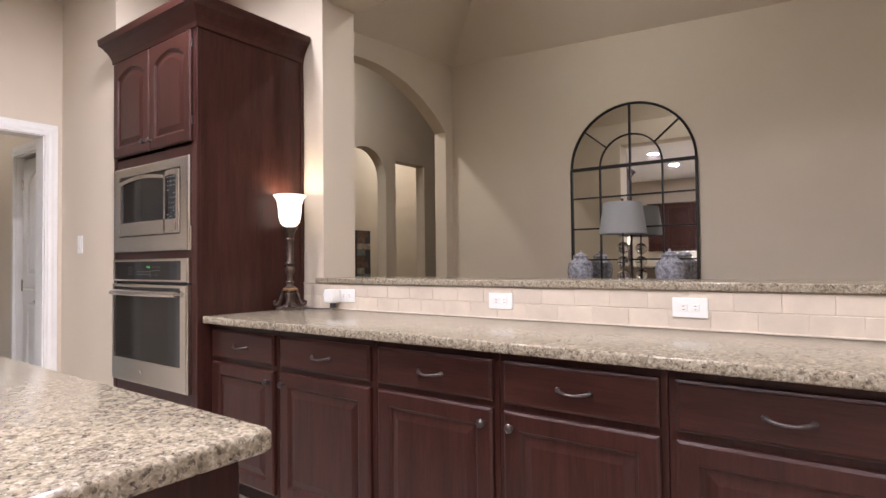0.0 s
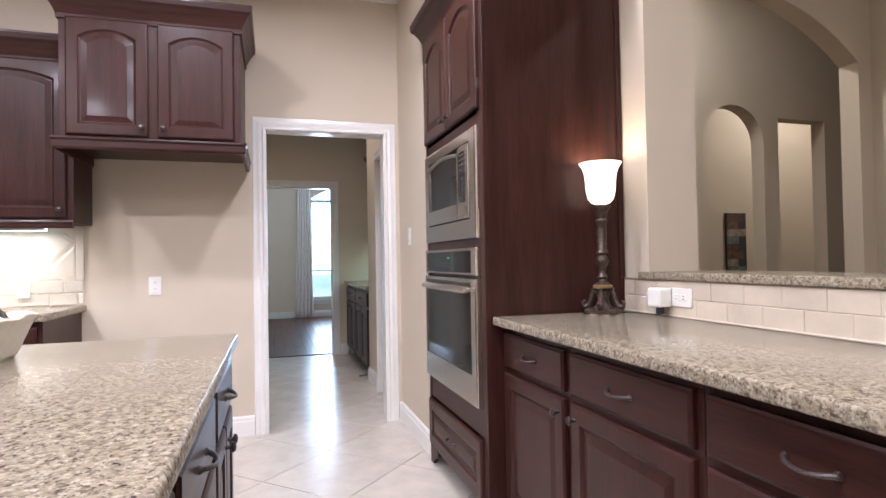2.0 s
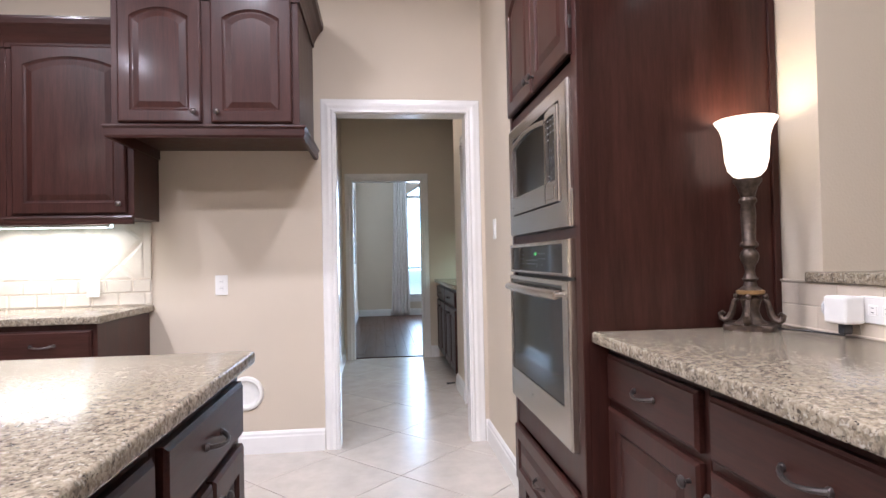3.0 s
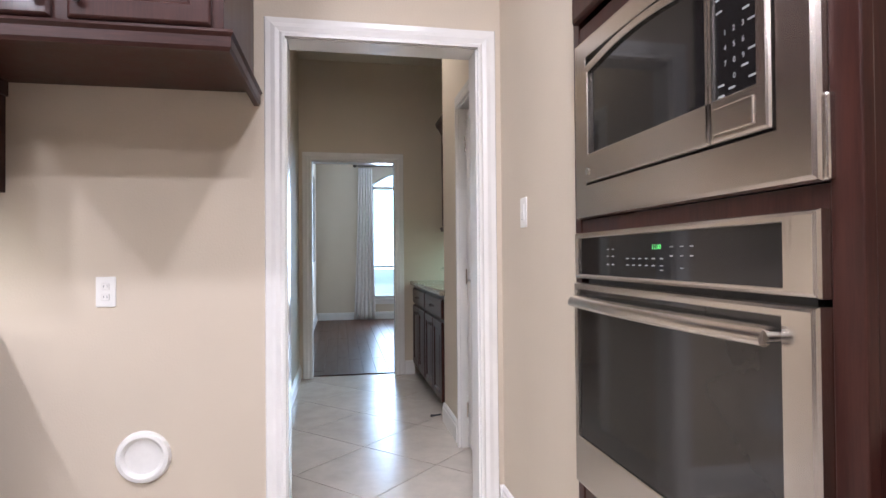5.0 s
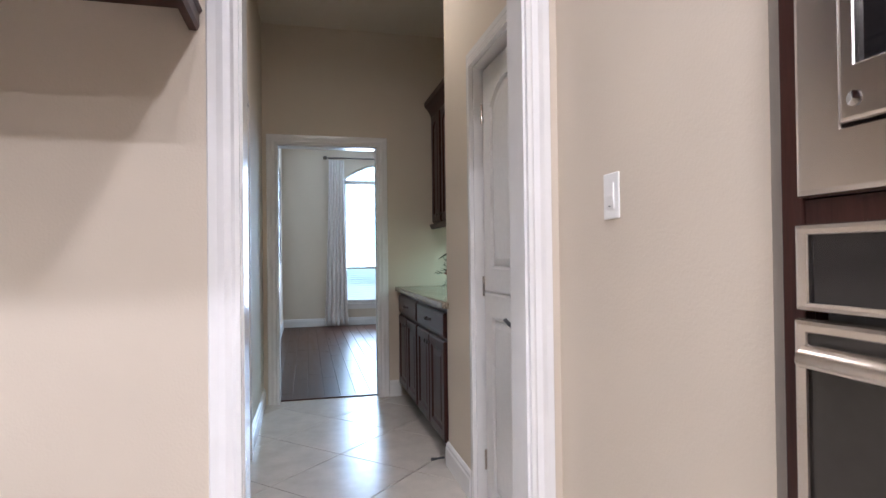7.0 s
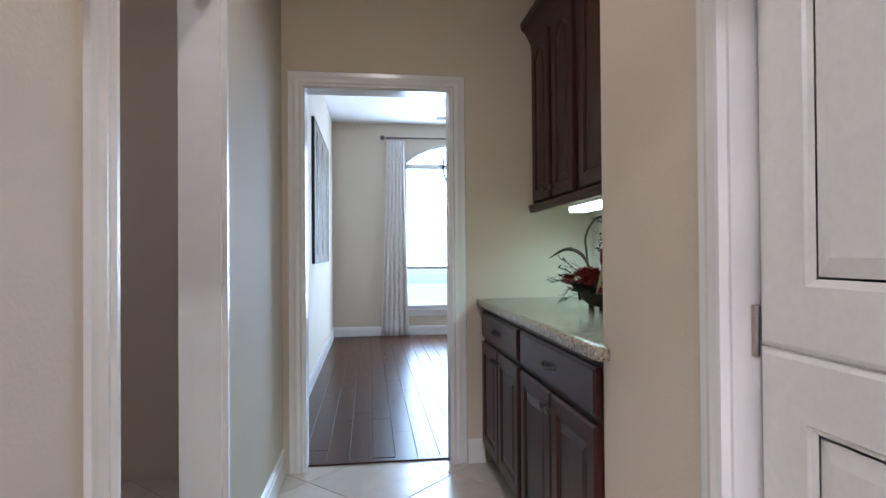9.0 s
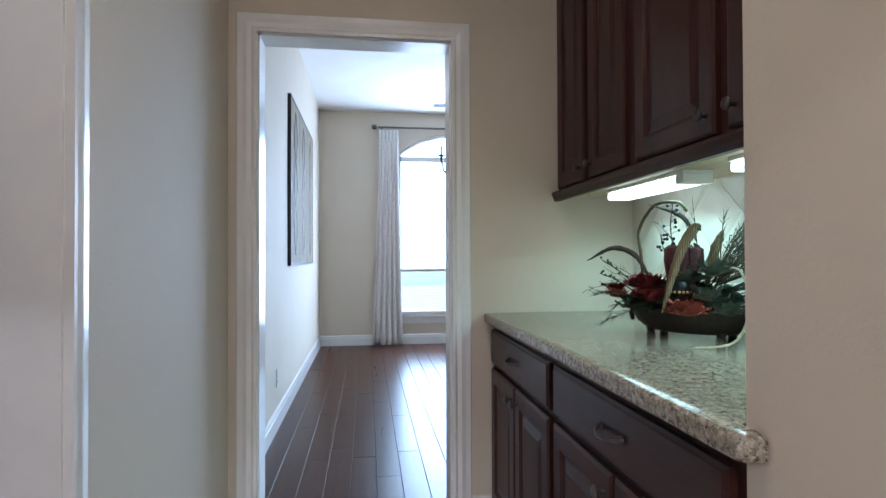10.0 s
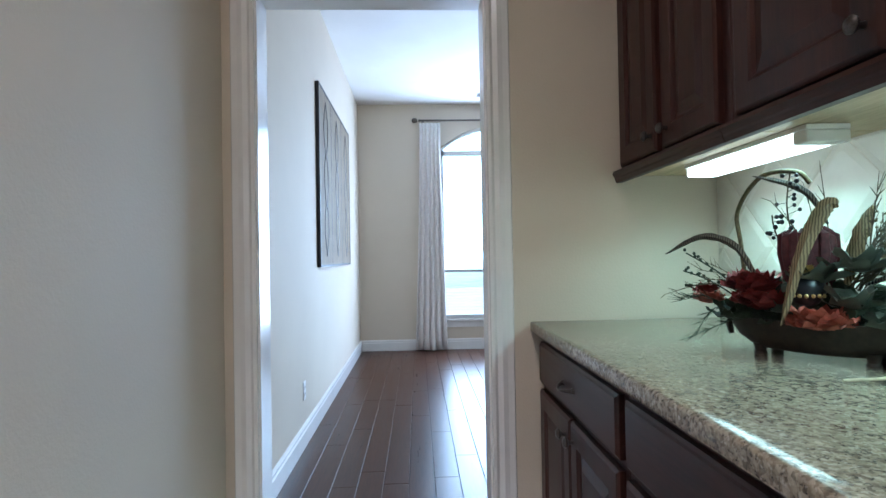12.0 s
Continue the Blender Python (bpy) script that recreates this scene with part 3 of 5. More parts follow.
for z in (1.90, 2.30):
    part("hinge", box(TW - 0.040, TW - 0.030, -0.016, -0.004, z, z + 0.045, 0.002), M_BRONZE, tower)


def frame_plate(x0, x1, z0, z1, ix0, ix1, iz0, iz1, y0, y1, top_bend=0.0, corner=0.012, n=12):
    """A plate with a window in it, in the x-z plane from y0 (front) to y1 (back); top_bend bows its top edge upward in the middle."""
    bm = bmesh.new()

    def ring(a, b, lo, hi, y, bend):
        pts = [(a, lo), (b, lo)]
        for k in range(n + 1):
            u = k / n
            pts.append((b + (a - b) * u, hi + bend * (math.sin(math.pi * u) - 1)))
        return [bm.verts.new((x, y, z)) for x, z in pts]
    rings = [ring(ix0, ix1, iz0, iz1, y1, top_bend), ring(ix0, ix1, iz0, iz1, y0 + 0.002, top_bend), ring(ix0 - 0.002, ix1 + 0.002, iz0 - 0.002, iz1 + 0.002, y0, top_bend),
             ring(x0 + corner, x1 - corner, z0 + corner, z1 - corner, y0, top_bend), ring(x0 + corner * 0.3, x1 - corner * 0.3, z0 + corner * 0.3, z1 - corner * 0.3, y0 + corner * 0.3, top_bend),
             ring(x0, x1, z0, z1, y0 + corner, top_bend), ring(x0, x1, z0, z1, y1, top_bend)]
    for a, b in zip(rings, rings[1:]):
        for k in range(len(a)):
            bm.faces.new((a[k], a[(k + 1) % len(a)], b[(k + 1) % len(a)], b[k]))
    return bm


# built-in microwave, its base at the cabinet's shelf
mw = thing("microwave", "built-in stainless steel microwave with black glass door", "microwave", (-3.422, 1.692, 1.252))
mw.scale = (1.0, 1.0, 1.04)
MWW, MWH = 0.825, 0.474
part("trim_frame", frame_plate(0, MWW, 0, MWH, 0.076, MWW - 0.076, 0.086, MWH - 0.052, -0.022, 0.0, 0.0, 0.010), M_STEEL, mw, "brushed steel trim frame")
part("case", box(0.04, MWW - 0.04, 0.002, 0.40, 0.02, MWH - 0.02), M_DARK, mw)
door = part("door", frame_plate(0.080, 0.600, 0.090, 0.416, 0.104, 0.598, 0.163, 0.396, -0.030, 0.0, 0.022, 0.006), M_STEEL, mw, "steel microwave door")
part("window", box(0.100, 0.603, -0.020, -0.012, 0.155, 0.400), M_BLACKGLASS, door, "black glass window")
kp = part("control_panel", frame_plate(0.604, 0.745, 0.090, 0.416, 0.606, 0.718, 0.163, 0.388, -0.030, 0.0, 0.006, 0.006), M_STEEL, mw, "steel control panel")
part("keypad", box(0.603, 0.720, -0.022, -0.014, 0.159, 0.396), M_BLACKGLASS, kp, "black glass keypad")
part("release_button", box(0.616, 0.716, -0.034, -0.028, 0.102, 0.148, 0.003), M_STEEL, kp, "steel door release button")
part("badge", lathe([(0.010, 0), (0.010, 0.002), (0.0001, 0.003)], 20), M_CHROME, door, "round maker's badge", m=pose(0.104, -0.0305, 0.118, 90, 0, 0))
part("side_bracket", box(MWW - 0.004, MWW + 0.010, -0.014, 0.004, 0.0, 0.12, 0.004), M_STEEL, mw)
DIG = {c: text_mesh(c, 0.013) for c in "0123456789"}
for me in DIG.values():
    me.materials.append(M_MARK)
bar_me = mesh_of("key_label", box(-0.008, 0.008, -0.0002, 0.0, -0.0018, 0.0018), M_MARK)
pos = [(c, 0.585 + 0.022 * (k % 3), 0.268 - 0.026 * (k // 3)) for k, c in enumerate("123456789")] + [("0", 0.607, 0.190)]
for c, x, z in pos:
    o = new("digit", DIG[c])
    o.parent, o.matrix_basis = kp, pose(x + 0.054, -0.0225, z + 0.004, 90, 0, 0)
for x, z in [(0.570, 0.374), (0.602, 0.374), (0.636, 0.374), (0.570, 0.352), (0.602, 0.352), (0.636, 0.352), (0.570, 0.330), (0.602, 0.330), (0.636, 0.330), (0.570, 0.308), (0.636, 0.290), (0.573, 0.182), (0.600, 0.172), (0.632, 0.200), (0.648, 0.178), (0.573, 0.164), (0.648, 0.222), (0.648, 0.268)]:
    o = new("key_label", bar_me)
    o.parent, o.matrix_basis = kp, pose(x + 0.054, -0.0222, z + 0.004)

# built-in wall oven
oven = thing("wall_oven", "built-in stainless steel wall oven showing 12:00", "oven", (-3.422, 1.692, 0.514))
oven.scale = (1.0, 1.0, 0.945)
OW = 0.825
cp = part("control_panel", frame_plate(0, OW, 0.604, 0.740, 0.024, OW - 0.064, 0.618, 0.723, -0.026, 0.0, 0, 0.008), M_STEEL, oven, "steel control panel surround")
part("display_glass", box(0.020, OW - 0.060, -0.019, -0.010, 0.614, 0.727), M_BLACKGLASS, cp, "black glass control display")
led = text_mesh("12:00", 0.016)
led.materials.append(M_LED)
o = new("clock_digits", led)
o.parent, o.matrix_basis = cp, pose(0.410, -0.0195, 0.690, 90, 0, 0)
o["label"] = "green clock digits reading 12:00"
small_bar = mesh_of("key_label", box(-0.006, 0.006, -0.0002, 0.0, -0.0013, 0.0013), M_MARK)
for x, z in [(0.14, 0.708), (0.158, 0.708), (0.14, 0.690), (0.158, 0.690), (0.14, 0.668), (0.158, 0.668), (0.298, 0.684), (0.298, 0.668), (0.298, 0.658), (0.322, 0.71), (0.345, 0.71), (0.366, 0.71), (0.322, 0.69), (0.345, 0.69), (0.366, 0.69), (0.345, 0.664)] + [(0.205 + 0.018 * k, z) for k in range(5) for z in (0.684, 0.668)]:
    o = new("key_label", small_bar)
    o.parent, o.matrix_basis = cp, pose(0.19 + (x * 1.08 - 0.151) * 1.40, -0.0192, z - 0.020)
od = part("oven_door", frame_plate(0, OW, 0.0, 0.592, 0.024, OW - 0.064, 0.140, 0.572, -0.030, 0.0, 0, 0.008), M_STEEL, oven, "brushed steel oven door")
part("window", box(0.020, OW - 0.060, -0.024, -0.014, 0.136, 0.577), M_OVENGLASS, od, "smoked glass oven window")
pts = [(0.034 + (OW - 0.108) * k / 14, -0.044 - 0.020 * math.sin(math.pi * k / 14), 0.540) for k in range(15)]
hd = part("handle", tube(pts, 0.020, 14, flat=0.7), M_STEEL, od, "bowed steel bar handle", smooth=True)
for x in (0.040, OW - 0.074):
    part("handle_post", tube([(x, -0.028, 0.540), (x, -0.052, 0.540)], 0.012, 12), M_CHROME, hd, smooth=True)
part("badge", lathe([(0.014, 0), (0.014, 0.002), (0.0001, 0.003)], 20), M_CHROME, od, "round maker's badge", m=pose(0.35, -0.0305, 0.072, 90, 0, 0))
part("cavity", box(0.03, OW - 0.03, 0.004, 0.28, 0.02, 0.735), M_DARK, oven)
part("lower_vent", box(0.02, OW - 0.02, -0.004, 0.02, -0.010, -0.002), M_DARK, oven)


def upper_cabinet(at, rz, w, h, depth, doors, label, crown=True, bottom_drop=0.045, ends=(True, True), group="upper cabinets", pale_under=False):
    t = thing("upper_cabinet", label, "cabinet", at, rz, group)
    part("body", box(0, w, 0, depth, 0.0, h, 0.0015, seg=1), M_WOOD, t)
    g = 0.034
    each = (w - 2 * g - 0.045 * (doors - 1)) / doors
    for k in range(doors):
        panel("door", t, g + k * (each + 0.045), 0.022, each, h - 0.06, arch=0.045, knob="b" + ("r" if k == 0 else "l"))
    L = [(0, -bottom_drop), (0.020, -bottom_drop), (0.026, -bottom_drop + 0.012), (0.026, -0.012), (0.034, 0.0), (0.030, 0.010), (0, 0.012)]
    path = ([(0, depth)] if ends[0] else []) + [(0, 0), (w, 0)] + ([(w, depth)] if ends[1] else [])
    part("light_rail", sweep(L, path), M_WOODX, t)
    if pale_under:
        part("underside", box(0.002, w - 0.002, 0.004, depth - 0.002, -0.006, -0.0005), M_BIRCH, t, "pale birch underside")
    if crown:
        part("crown_moulding", sweep([(o, u - 2.45 + h) for o, u in CROWN], path), M_WOODX, t)
    return t


# over-fridge cabinet and its neighbour on the doorway wall
upper_cabinet((-3.72, -0.245, 1.835), 90, 0.905, 0.690, 0.606, 2, "dark cherry two-door cabinet above the empty fridge space", bottom_drop=0.055)
upper_cabinet((-3.99, -0.892, 1.41), 90, 0.637, 0.955, 0.338, 1, "tall dark cherry upper cabinet over the lit splashback", bottom_drop=0.035, ends=(False, False))
upper_cabinet((-3.99, -2.147, 1.41), 90, 1.253, 0.955, 0.338, 2, "tall dark cherry upper cabinet over the lit splashback", bottom_drop=0.035, ends=(False, False))
for y in (-1.245, -2.20):
    base_cabinet((-3.71, y, 0), 90, 0.93, 2, depth=0.615, drawers=2, label="dark cherry base cabinet beside the empty fridge space")
tagged(part("worktop", slab([(-4.328, -3.29), (-3.675, -3.29), (-3.675, -0.29), (-4.328, -0.29)], 0.876, 0.914), M_GRANITE, smooth=True), "beige speckled granite worktop along the doorway wall", "worktop")

# island
ISL = (-2.42, -0.622, -0.47, 0.708)
x0, x1, y0, y1 = ISL
top = [(x0, y0), (x1, y0), (x1, y1 - 0.018), (x1 - 0.005, y1 - 0.005), (x1 - 0.018, y1), (x0, y1)]
tagged(part("island_worktop", slab(top, 0.876, 0.914, 0.010), M_GRANITE, smooth=True), "beige speckled granite island worktop", "worktop")
for k in range(3):
    base_cabinet((x1 - 0.045 - 0.57 * k, y1 - 0.035, 0), 180, 0.57, 2 if k != 1 else 2, depth=0.60, label="dark cherry island cabinet with drawers and doors")
tagged(part("island_back_panel", box(x0 + 0.04, x1 - 0.045, y0 + 0.05, y1 - 0.64, 0.0, 0.874, 0.002), M_WOOD), "dark cherry island back panelling", "cabinet")

# serving niche in the passage
for x, w in ((-7.383, 0.795), (-6.588, 0.822)):
    base_cabinet((x, 1.722, 0), 0, w, 2, depth=0.64, label="dark cherry serving cabinet with two doors and a drawer")
tagged(part("serving_worktop", slab([(-7.383, 1.678), (-5.730, 1.678), (-5.717, 1.690), (-5.717, 1.717), (-5.768, 1.717), (-5.768, 2.366), (-7.383, 2.366)], 0.876, 0.914), M_GRANITE, smooth=True), "beige speckled granite serving counter", "worktop")
upper_cabinet((-7.383, 2.016, 1.427), 0, 0.701, 0.95, 0.350, 2, "dark cherry upper cabinet above the serving counter", bottom_drop=0.03, ends=(False, False), pale_under=True)
upper_cabinet((-6.680, 2.016, 1.427), 0, 0.911, 0.95, 0.350, 2, "dark cherry upper cabinet above the serving counter", bottom_drop=0.03, ends=(False, False), pale_under=True)


def strip_light(x0, x1, y0, y1, ztop, group):
    t = thing("under_cabinet_light", "lit white fluorescent strip light under the cabinet", "light", ((x0 + x1) / 2, (y0 + y1) / 2, ztop), group=group)
    w, d = (x1 - x0) / 2, (y1 - y0) / 2
    part("housing", box(-w, w, -d, d, -0.012, 0.0, 0.002), M_PLATE, t)
    part("diffuser", box(-w + 0.004, w - 0.05 if w > d else w - 0.004, -d + 0.004, d - 0.004, -0.040, -0.0125, 0.006), M_FLUO, t, "glowing white diffuser")
    part("end_cap", box(w - 0.045, w, -d, d, -0.040, -0.0125, 0.003), M_PLATE, t)
    return t


strip_light(-7.15, -6.60, 2.13, 2.23, 1.4205, "niche strip lights")
strip_light(-6.39, -5.83, 2.13, 2.23, 1.4205, "niche strip lights")
strip_light(-4.20, -4.10, -1.15, -0.45, 1.409, "kitchen strip lights")
area("strip_lamp", pose(-6.88, 2.18, 1.372), 0.5, 2.5, COOL, size_y=0.07, spread=145)
area("strip_lamp", pose(-6.11, 2.18, 1.372), 0.5, 2.5, COOL, size_y=0.07, spread=145)
area("strip_lamp", pose(-4.15, -0.8, 1.36), 0.08, 7, (1.0, 0.95, 0.90), size_y=0.6)
area("strip_lamp", pose(-4.15, -1.8, 1.36), 0.08, 12, (1.0, 0.93, 0.82), size_y=0.6)

# ---- kitchen things ----
# recessed ceiling lights
can = thing("recessed_light", "lit recessed ceiling light with white trim ring", "light", (CANS[0][0], CANS[0][1], H), group="recessed lights")
part("trim_ring", lathe([(0.075, -0.001), (0.098, -0.001), (0.098, -0.006), (0.086, -0.010), (0.075, -0.008), (0.075, -0.001)], 28, caps=False), M_TRIM, can, smooth=True)
part("lens", lathe([(0.0001, -0.003), (0.076, -0.003)], 28, caps=False), M_CAN, can, "glowing lens")
for cx, cy, _ in CANS[1:]:
    copy_thing(can, pose(cx, cy, H))


def plate(at, rz, kind, w=0.072, h=0.118, label="", group="wall plates", duplex=1):
    """A wall plate whose back lies on the wall; its face looks towards -y before the turn."""
    name = "wall_outlet" if kind == "outlet" else "light_switch"
    t = thing(name, label or ("white duplex wall outlet" if kind == "outlet" else "white rocker light switch"), "outlet" if kind == "outlet" else "switch", at, rz, group)
    part("cover_plate", box(-w / 2, w / 2, -0.006, 0, -h / 2, h / 2, 0.003), M_PLATE, t)
    for k in range(duplex):
        cx = (k - (duplex - 1) / 2) * 0.046
        if kind == "outlet":
            wide = w > h
            for s in (-1, 1):
                ox, oz = (cx + s * 0.021, 0) if wide else (cx, s * 0.021)
                r = part("receptacle", box(ox - 0.014, ox + 0.014, -0.0085, -0.005, oz - 0.014, oz + 0.014, 0.003), M_PLATE, t)
                for d in (-0.006, 0.006):
                    q = (ox - 0.001, ox + 0.001, oz + d - 0.004, oz + d + 0.004) if not wide else (ox - 0.004, ox + 0.004, oz + d - 0.001, oz + d + 0.001)
                    if not wide:
                        q = (ox + d - 0.001, ox + d + 0.001, oz - 0.003, oz + 0.006)
                    part("slot", box(q[0], q[1], -0.0088, -0.0083, q[2], q[3]), M_DARK, r)
        else:
            part("rocker", prism([(-0.0075, -0.034), (-0.0105, 0.0), (-0.0075, 0.034), (-0.005, 0.034), (-0.005, -0.034)], "x", cx - 0.017, cx + 0.017), M_PLATE, t)
            part("screw", box(cx - 0.004, cx + 0.004, -0.0105, -0.0085, -0.028, -0.026), M_DARK, t)
    return t


SY = 2.3655
plate((-1.166, SY, 0.996), 0, "outlet", 0.125, 0.074, "white sideways outlet plate on the tiled splash")
plate((-0.355, SY, 0.997), 0, "outlet", 0.125, 0.074, "white sideways outlet plate on the tiled splash")
plate((-2.165, SY, 0.994), 0, "outlet", 0.125, 0.074, "white sideways outlet plate with a timer plugged in")
plate((0.65, SY, 1.008), 0, "outlet", 0.125, 0.074, "white sideways outlet plate on the tiled splash")
plate((-4.33, 0.098, 1.022), 90, "outlet", 0.074, 0.120, "white outlet in the empty fridge space")
plate((-4.310, -0.62, 1.03), 90, "outlet", 0.074, 0.118, "white outlet on the lit tiled splash")
plate((-4.015, 1.72, 1.320), 0, "switch", 0.072, 0.118, "white dimmer switch beside the doorway")
plate((-8.93, 0.57, 0.335), 180, "outlet", 0.070, 0.114, "white outlet low on the dining room wall")
plate((-6.199, 5.95, 1.17), 90, "switch", 0.075, 0.118, "white switch on the foyer wall")

# plug-in timer and the lamp's cord
tm = thing("plug_in_timer", "white plug-in timer with a round dial", "timer", (-2.240, 2.357, 0.992))
part("case", box(-0.042, 0.034, -0.062, 0.0, -0.038, 0.038, 0.008, seg=3), M_PLATE, tm)
part("dial", lathe([(0.028, 0), (0.028, 0.006), (0.022, 0.009), (0.0001, 0.009)], 24), plain("pale_grey_dial", (0.55, 0.56, 0.58), 0.4), tm, "pale grey round dial", m=pose(-0.042, -0.034, 0.002, 0, -90, 0))
part("plug", box(-0.006, 0.016, -0.05, -0.022, -0.066, -0.038, 0.004), M_DARK, tm, "black plug")
tagged(part("lamp_cord", tube([(-2.235, 2.32, 0.932), (-2.25, 2.33, 0.920), (-2.30, 2.33, 0.918), (-2.37, 2.31, 0.918), (-2.42, 2.27, 0.919), (-2.46, 2.24, 0.925)], 0.0032, 6), M_DARK, smooth=True), "dark lamp cord along the granite", "cord")

# torchiere table lamp
lamp = thing("table_lamp", "lit torchiere lamp with frosted bell shade and carved bronze stem", "lamp", (-2.462, 2.205, 0.914))
part("stem", lathe([(0.030, 0.095), (0.022, 0.105), (0.034, 0.112), (0.036, 0.124), (0.020, 0.136), (0.017, 0.150), (0.024, 0.158), (0.018, 0.166), (0.014, 0.18), (0.016, 0.20), (0.024, 0.213), (0.028, 0.228), (0.024, 0.243), (0.015, 0.254), (0.026, 0.262), (0.026, 0.268), (0.019, 0.278), (0.022, 0.36), (0.020, 0.392), (0.026, 0.400), (0.026, 0.406), (0.020, 0.414), (0.030, 0.446), (0.041, 0.462), (0.041, 0.470), (0.012, 0.474)], 20), M_IRON, lamp, smooth=True)
part("gold_collar", lathe([(0.030, 0.108), (0.040, 0.112), (0.041, 0.122), (0.030, 0.127)], 20), M_GILT, lamp, "worn gold collar", smooth=True)
part("base_core", lathe([(0.050, 0.008), (0.046, 0.022), (0.030, 0.036), (0.022, 0.060), (0.028, 0.085), (0.031, 0.096)], 20), M_IRON, lamp, smooth=True)
pts = []
for k in range(48):
    a = 2 * math.pi * k / 48
    r = 0.084 * (1 + 0.13 * math.cos(4 * a)) * (0.92 + 0.05 * math.cos(8 * a))
    pts.append((r * math.cos(a), r * math.sin(a)))
part("base_plinth", slab(pts, 0, 0.020, 0.005), M_IRON, lamp, smooth=True)
for k in range(4):
    a = math.pi / 4 + k * math.pi / 2
    sc = [(0.034, 0.098), (0.046, 0.088), (0.050, 0.070), (0.054, 0.050), (0.063, 0.034), (0.076, 0.028), (0.085, 0.034), (0.088, 0.046), (0.081, 0.052), (0.075, 0.046)]
    part("scroll_leg", tube([(r * math.cos(a), r * math.sin(a), z) for r, z in sc], [0.006, 0.008, 0.009, 0.010, 0.011, 0.010, 0.009, 0.008, 0.007, 0.005], 8), M_IRON, lamp, smooth=True)
    part("scroll_bead", ball((0.040 * math.cos(a), 0.040 * math.sin(a), 0.104), 0.010), M_IRON, lamp, smooth=True)
prof = [(0.022, 0.474), (0.038, 0.480), (0.054, 0.498), (0.062, 0.530), (0.065, 0.570), (0.068, 0.605), (0.076, 0.632), (0.088, 0.650), (0.091, 0.656), (0.088, 0.656), (0.074, 0.636), (0.065, 0.605), (0.061, 0.57), (0.058, 0.530), (0.050, 0.502), (0.022, 0.482)]
part("shade", lathe(prof, 36), M_SHADE, lamp, "glowing frosted glass bell shade", smooth=True)
bulb = bpy.data.lights.new("table_lamp_bulb", "POINT")
bulb.energy, bulb.color, bulb.shadow_soft_size = 2.4, (1.0, 0.90, 0.74), 0.05
new("table_lamp_bulb", bulb).matrix_world = pose(-2.462, 2.205, 0.914 + 0.62)

# cream planter with wicker balls on the island
pl = thing("planter", "cream ceramic trough with scalloped rim on the island", "planter", (-1.93, 0.06, 0.914), 4)
bm = bmesh.new()


def trough(w, d, z, wave):
    pts = []
    for k in range(40):
        u = k / 40 * 4
        e, f = int(u), u - int(u)
        c = [(-w, -d), (w, -d), (w, d), (-w, d)]
        a, b = c[e], c[(e + 1) % 4]
        pts.append((a[0] + (b[0] - a[0]) * f, a[1] + (b[1] - a[1]) * f, z + wave * abs(math.sin(3 * math.pi * f))))
    return [bm.verts.new(p) for p in pts]


rings = [trough(0.215, 0.10, 0.0, 0), trough(0.225, 0.107, 0.01, 0), trough(0.262, 0.135, 0.098, 0.008), trough(0.272, 0.145, 0.106, 0.010), trough(0.268, 0.141, 0.112, 0.010), trough(0.255, 0.128, 0.105, 0.006), trough(0.215, 0.10, 0.02, 0)]
for a, b in zip(rings, rings[1:]):
    for k in range(40):
        bm.faces.new((a[k], a[(k + 1) % 40], b[(k + 1) % 40], b[k]))
bm.faces.new(rings[0][::-1]), bm.faces.new(rings[-1])
part("trough", bm, M_PLANTER, pl)
rnd = random.Random(4)
for k, (bx, by) in enumerate([(-0.15, 0.02), (0.0, -0.02), (0.15, 0.02)]):
    wb = thing("wicker_ball", "dark woven wicker ball lying in the trough", "ornament", (-1.93 + bx, 0.07 + by, 0.914 + 0.088), group="wicker balls")
    bm = bmesh.new()
    for s in range(14):
        q = Euler((rnd.uniform(0, 3.1), rnd.uniform(0, 3.1), rnd.uniform(0, 3.1))).to_matrix()
        tube([q @ Vector((0.066 * math.cos(a * math.pi / 10), 0.066 * math.sin(a * math.pi / 10), 0)) for a in range(21)], 0.004, 5, bm)
    part("weave", bm, M_WICKER, wb)

# round white valve cover low in the fridge space
dc = thing("water_valve_box", "round white plastic water valve box in the wall", "valve box", (-4.33, 0.234, 0.364), 90)
dc.scale = (1.06, 1.0, 1.06)
part("rim", lathe([(0.098, 0.0), (0.097, 0.008), (0.090, 0.018), (0.078, 0.021), (0.070, 0.017), (0.064, 0.004)], 32, caps=False), M_PLATE, dc, m=pose(0, 0, 0, 90, 0, 0), smooth=True)
part("bowl", lathe([(0.065, 0.005), (0.050, 0.002), (0.030, 0.0035), (0.0001, 0.0025)], 32, caps=False), M_PLATE, dc, m=pose(0, 0, 0, 90, 0, 0), smooth=True)

# range wall behind the walker, caught in the arched mirror
for x in (-3.6, -2.65, -0.35, 0.6):
    upper_cabinet((x + 0.945, -2.96, 1.41), 180, 0.945, 0.955, 0.338, 2, "dark cherry upper cabinet on the range wall", bottom_drop=0.035, ends=(False, False))
    base_cabinet((x + 0.945, -2.68, 0), 180, 0.945, 2, depth=0.615, drawers=2, label="dark cherry base cabinet on the range wall")
hood = thing("range_hood", "dark cherry arched range hood between the upper cabinets", "hood", (-1.70, -3.298, 1.5))
part("mantel", prism(arc(-0.0, 1.35, 0.15, 0.36, 12) + [(1.35, 0.62), (0, 0.62)], "y", 0.0, 0.50), M_WOODX, hood)
part("chimney_panel", box(0.02, 1.33, 0.0, 0.46, 0.621, 1.05, 0.004), M_WOOD, hood)
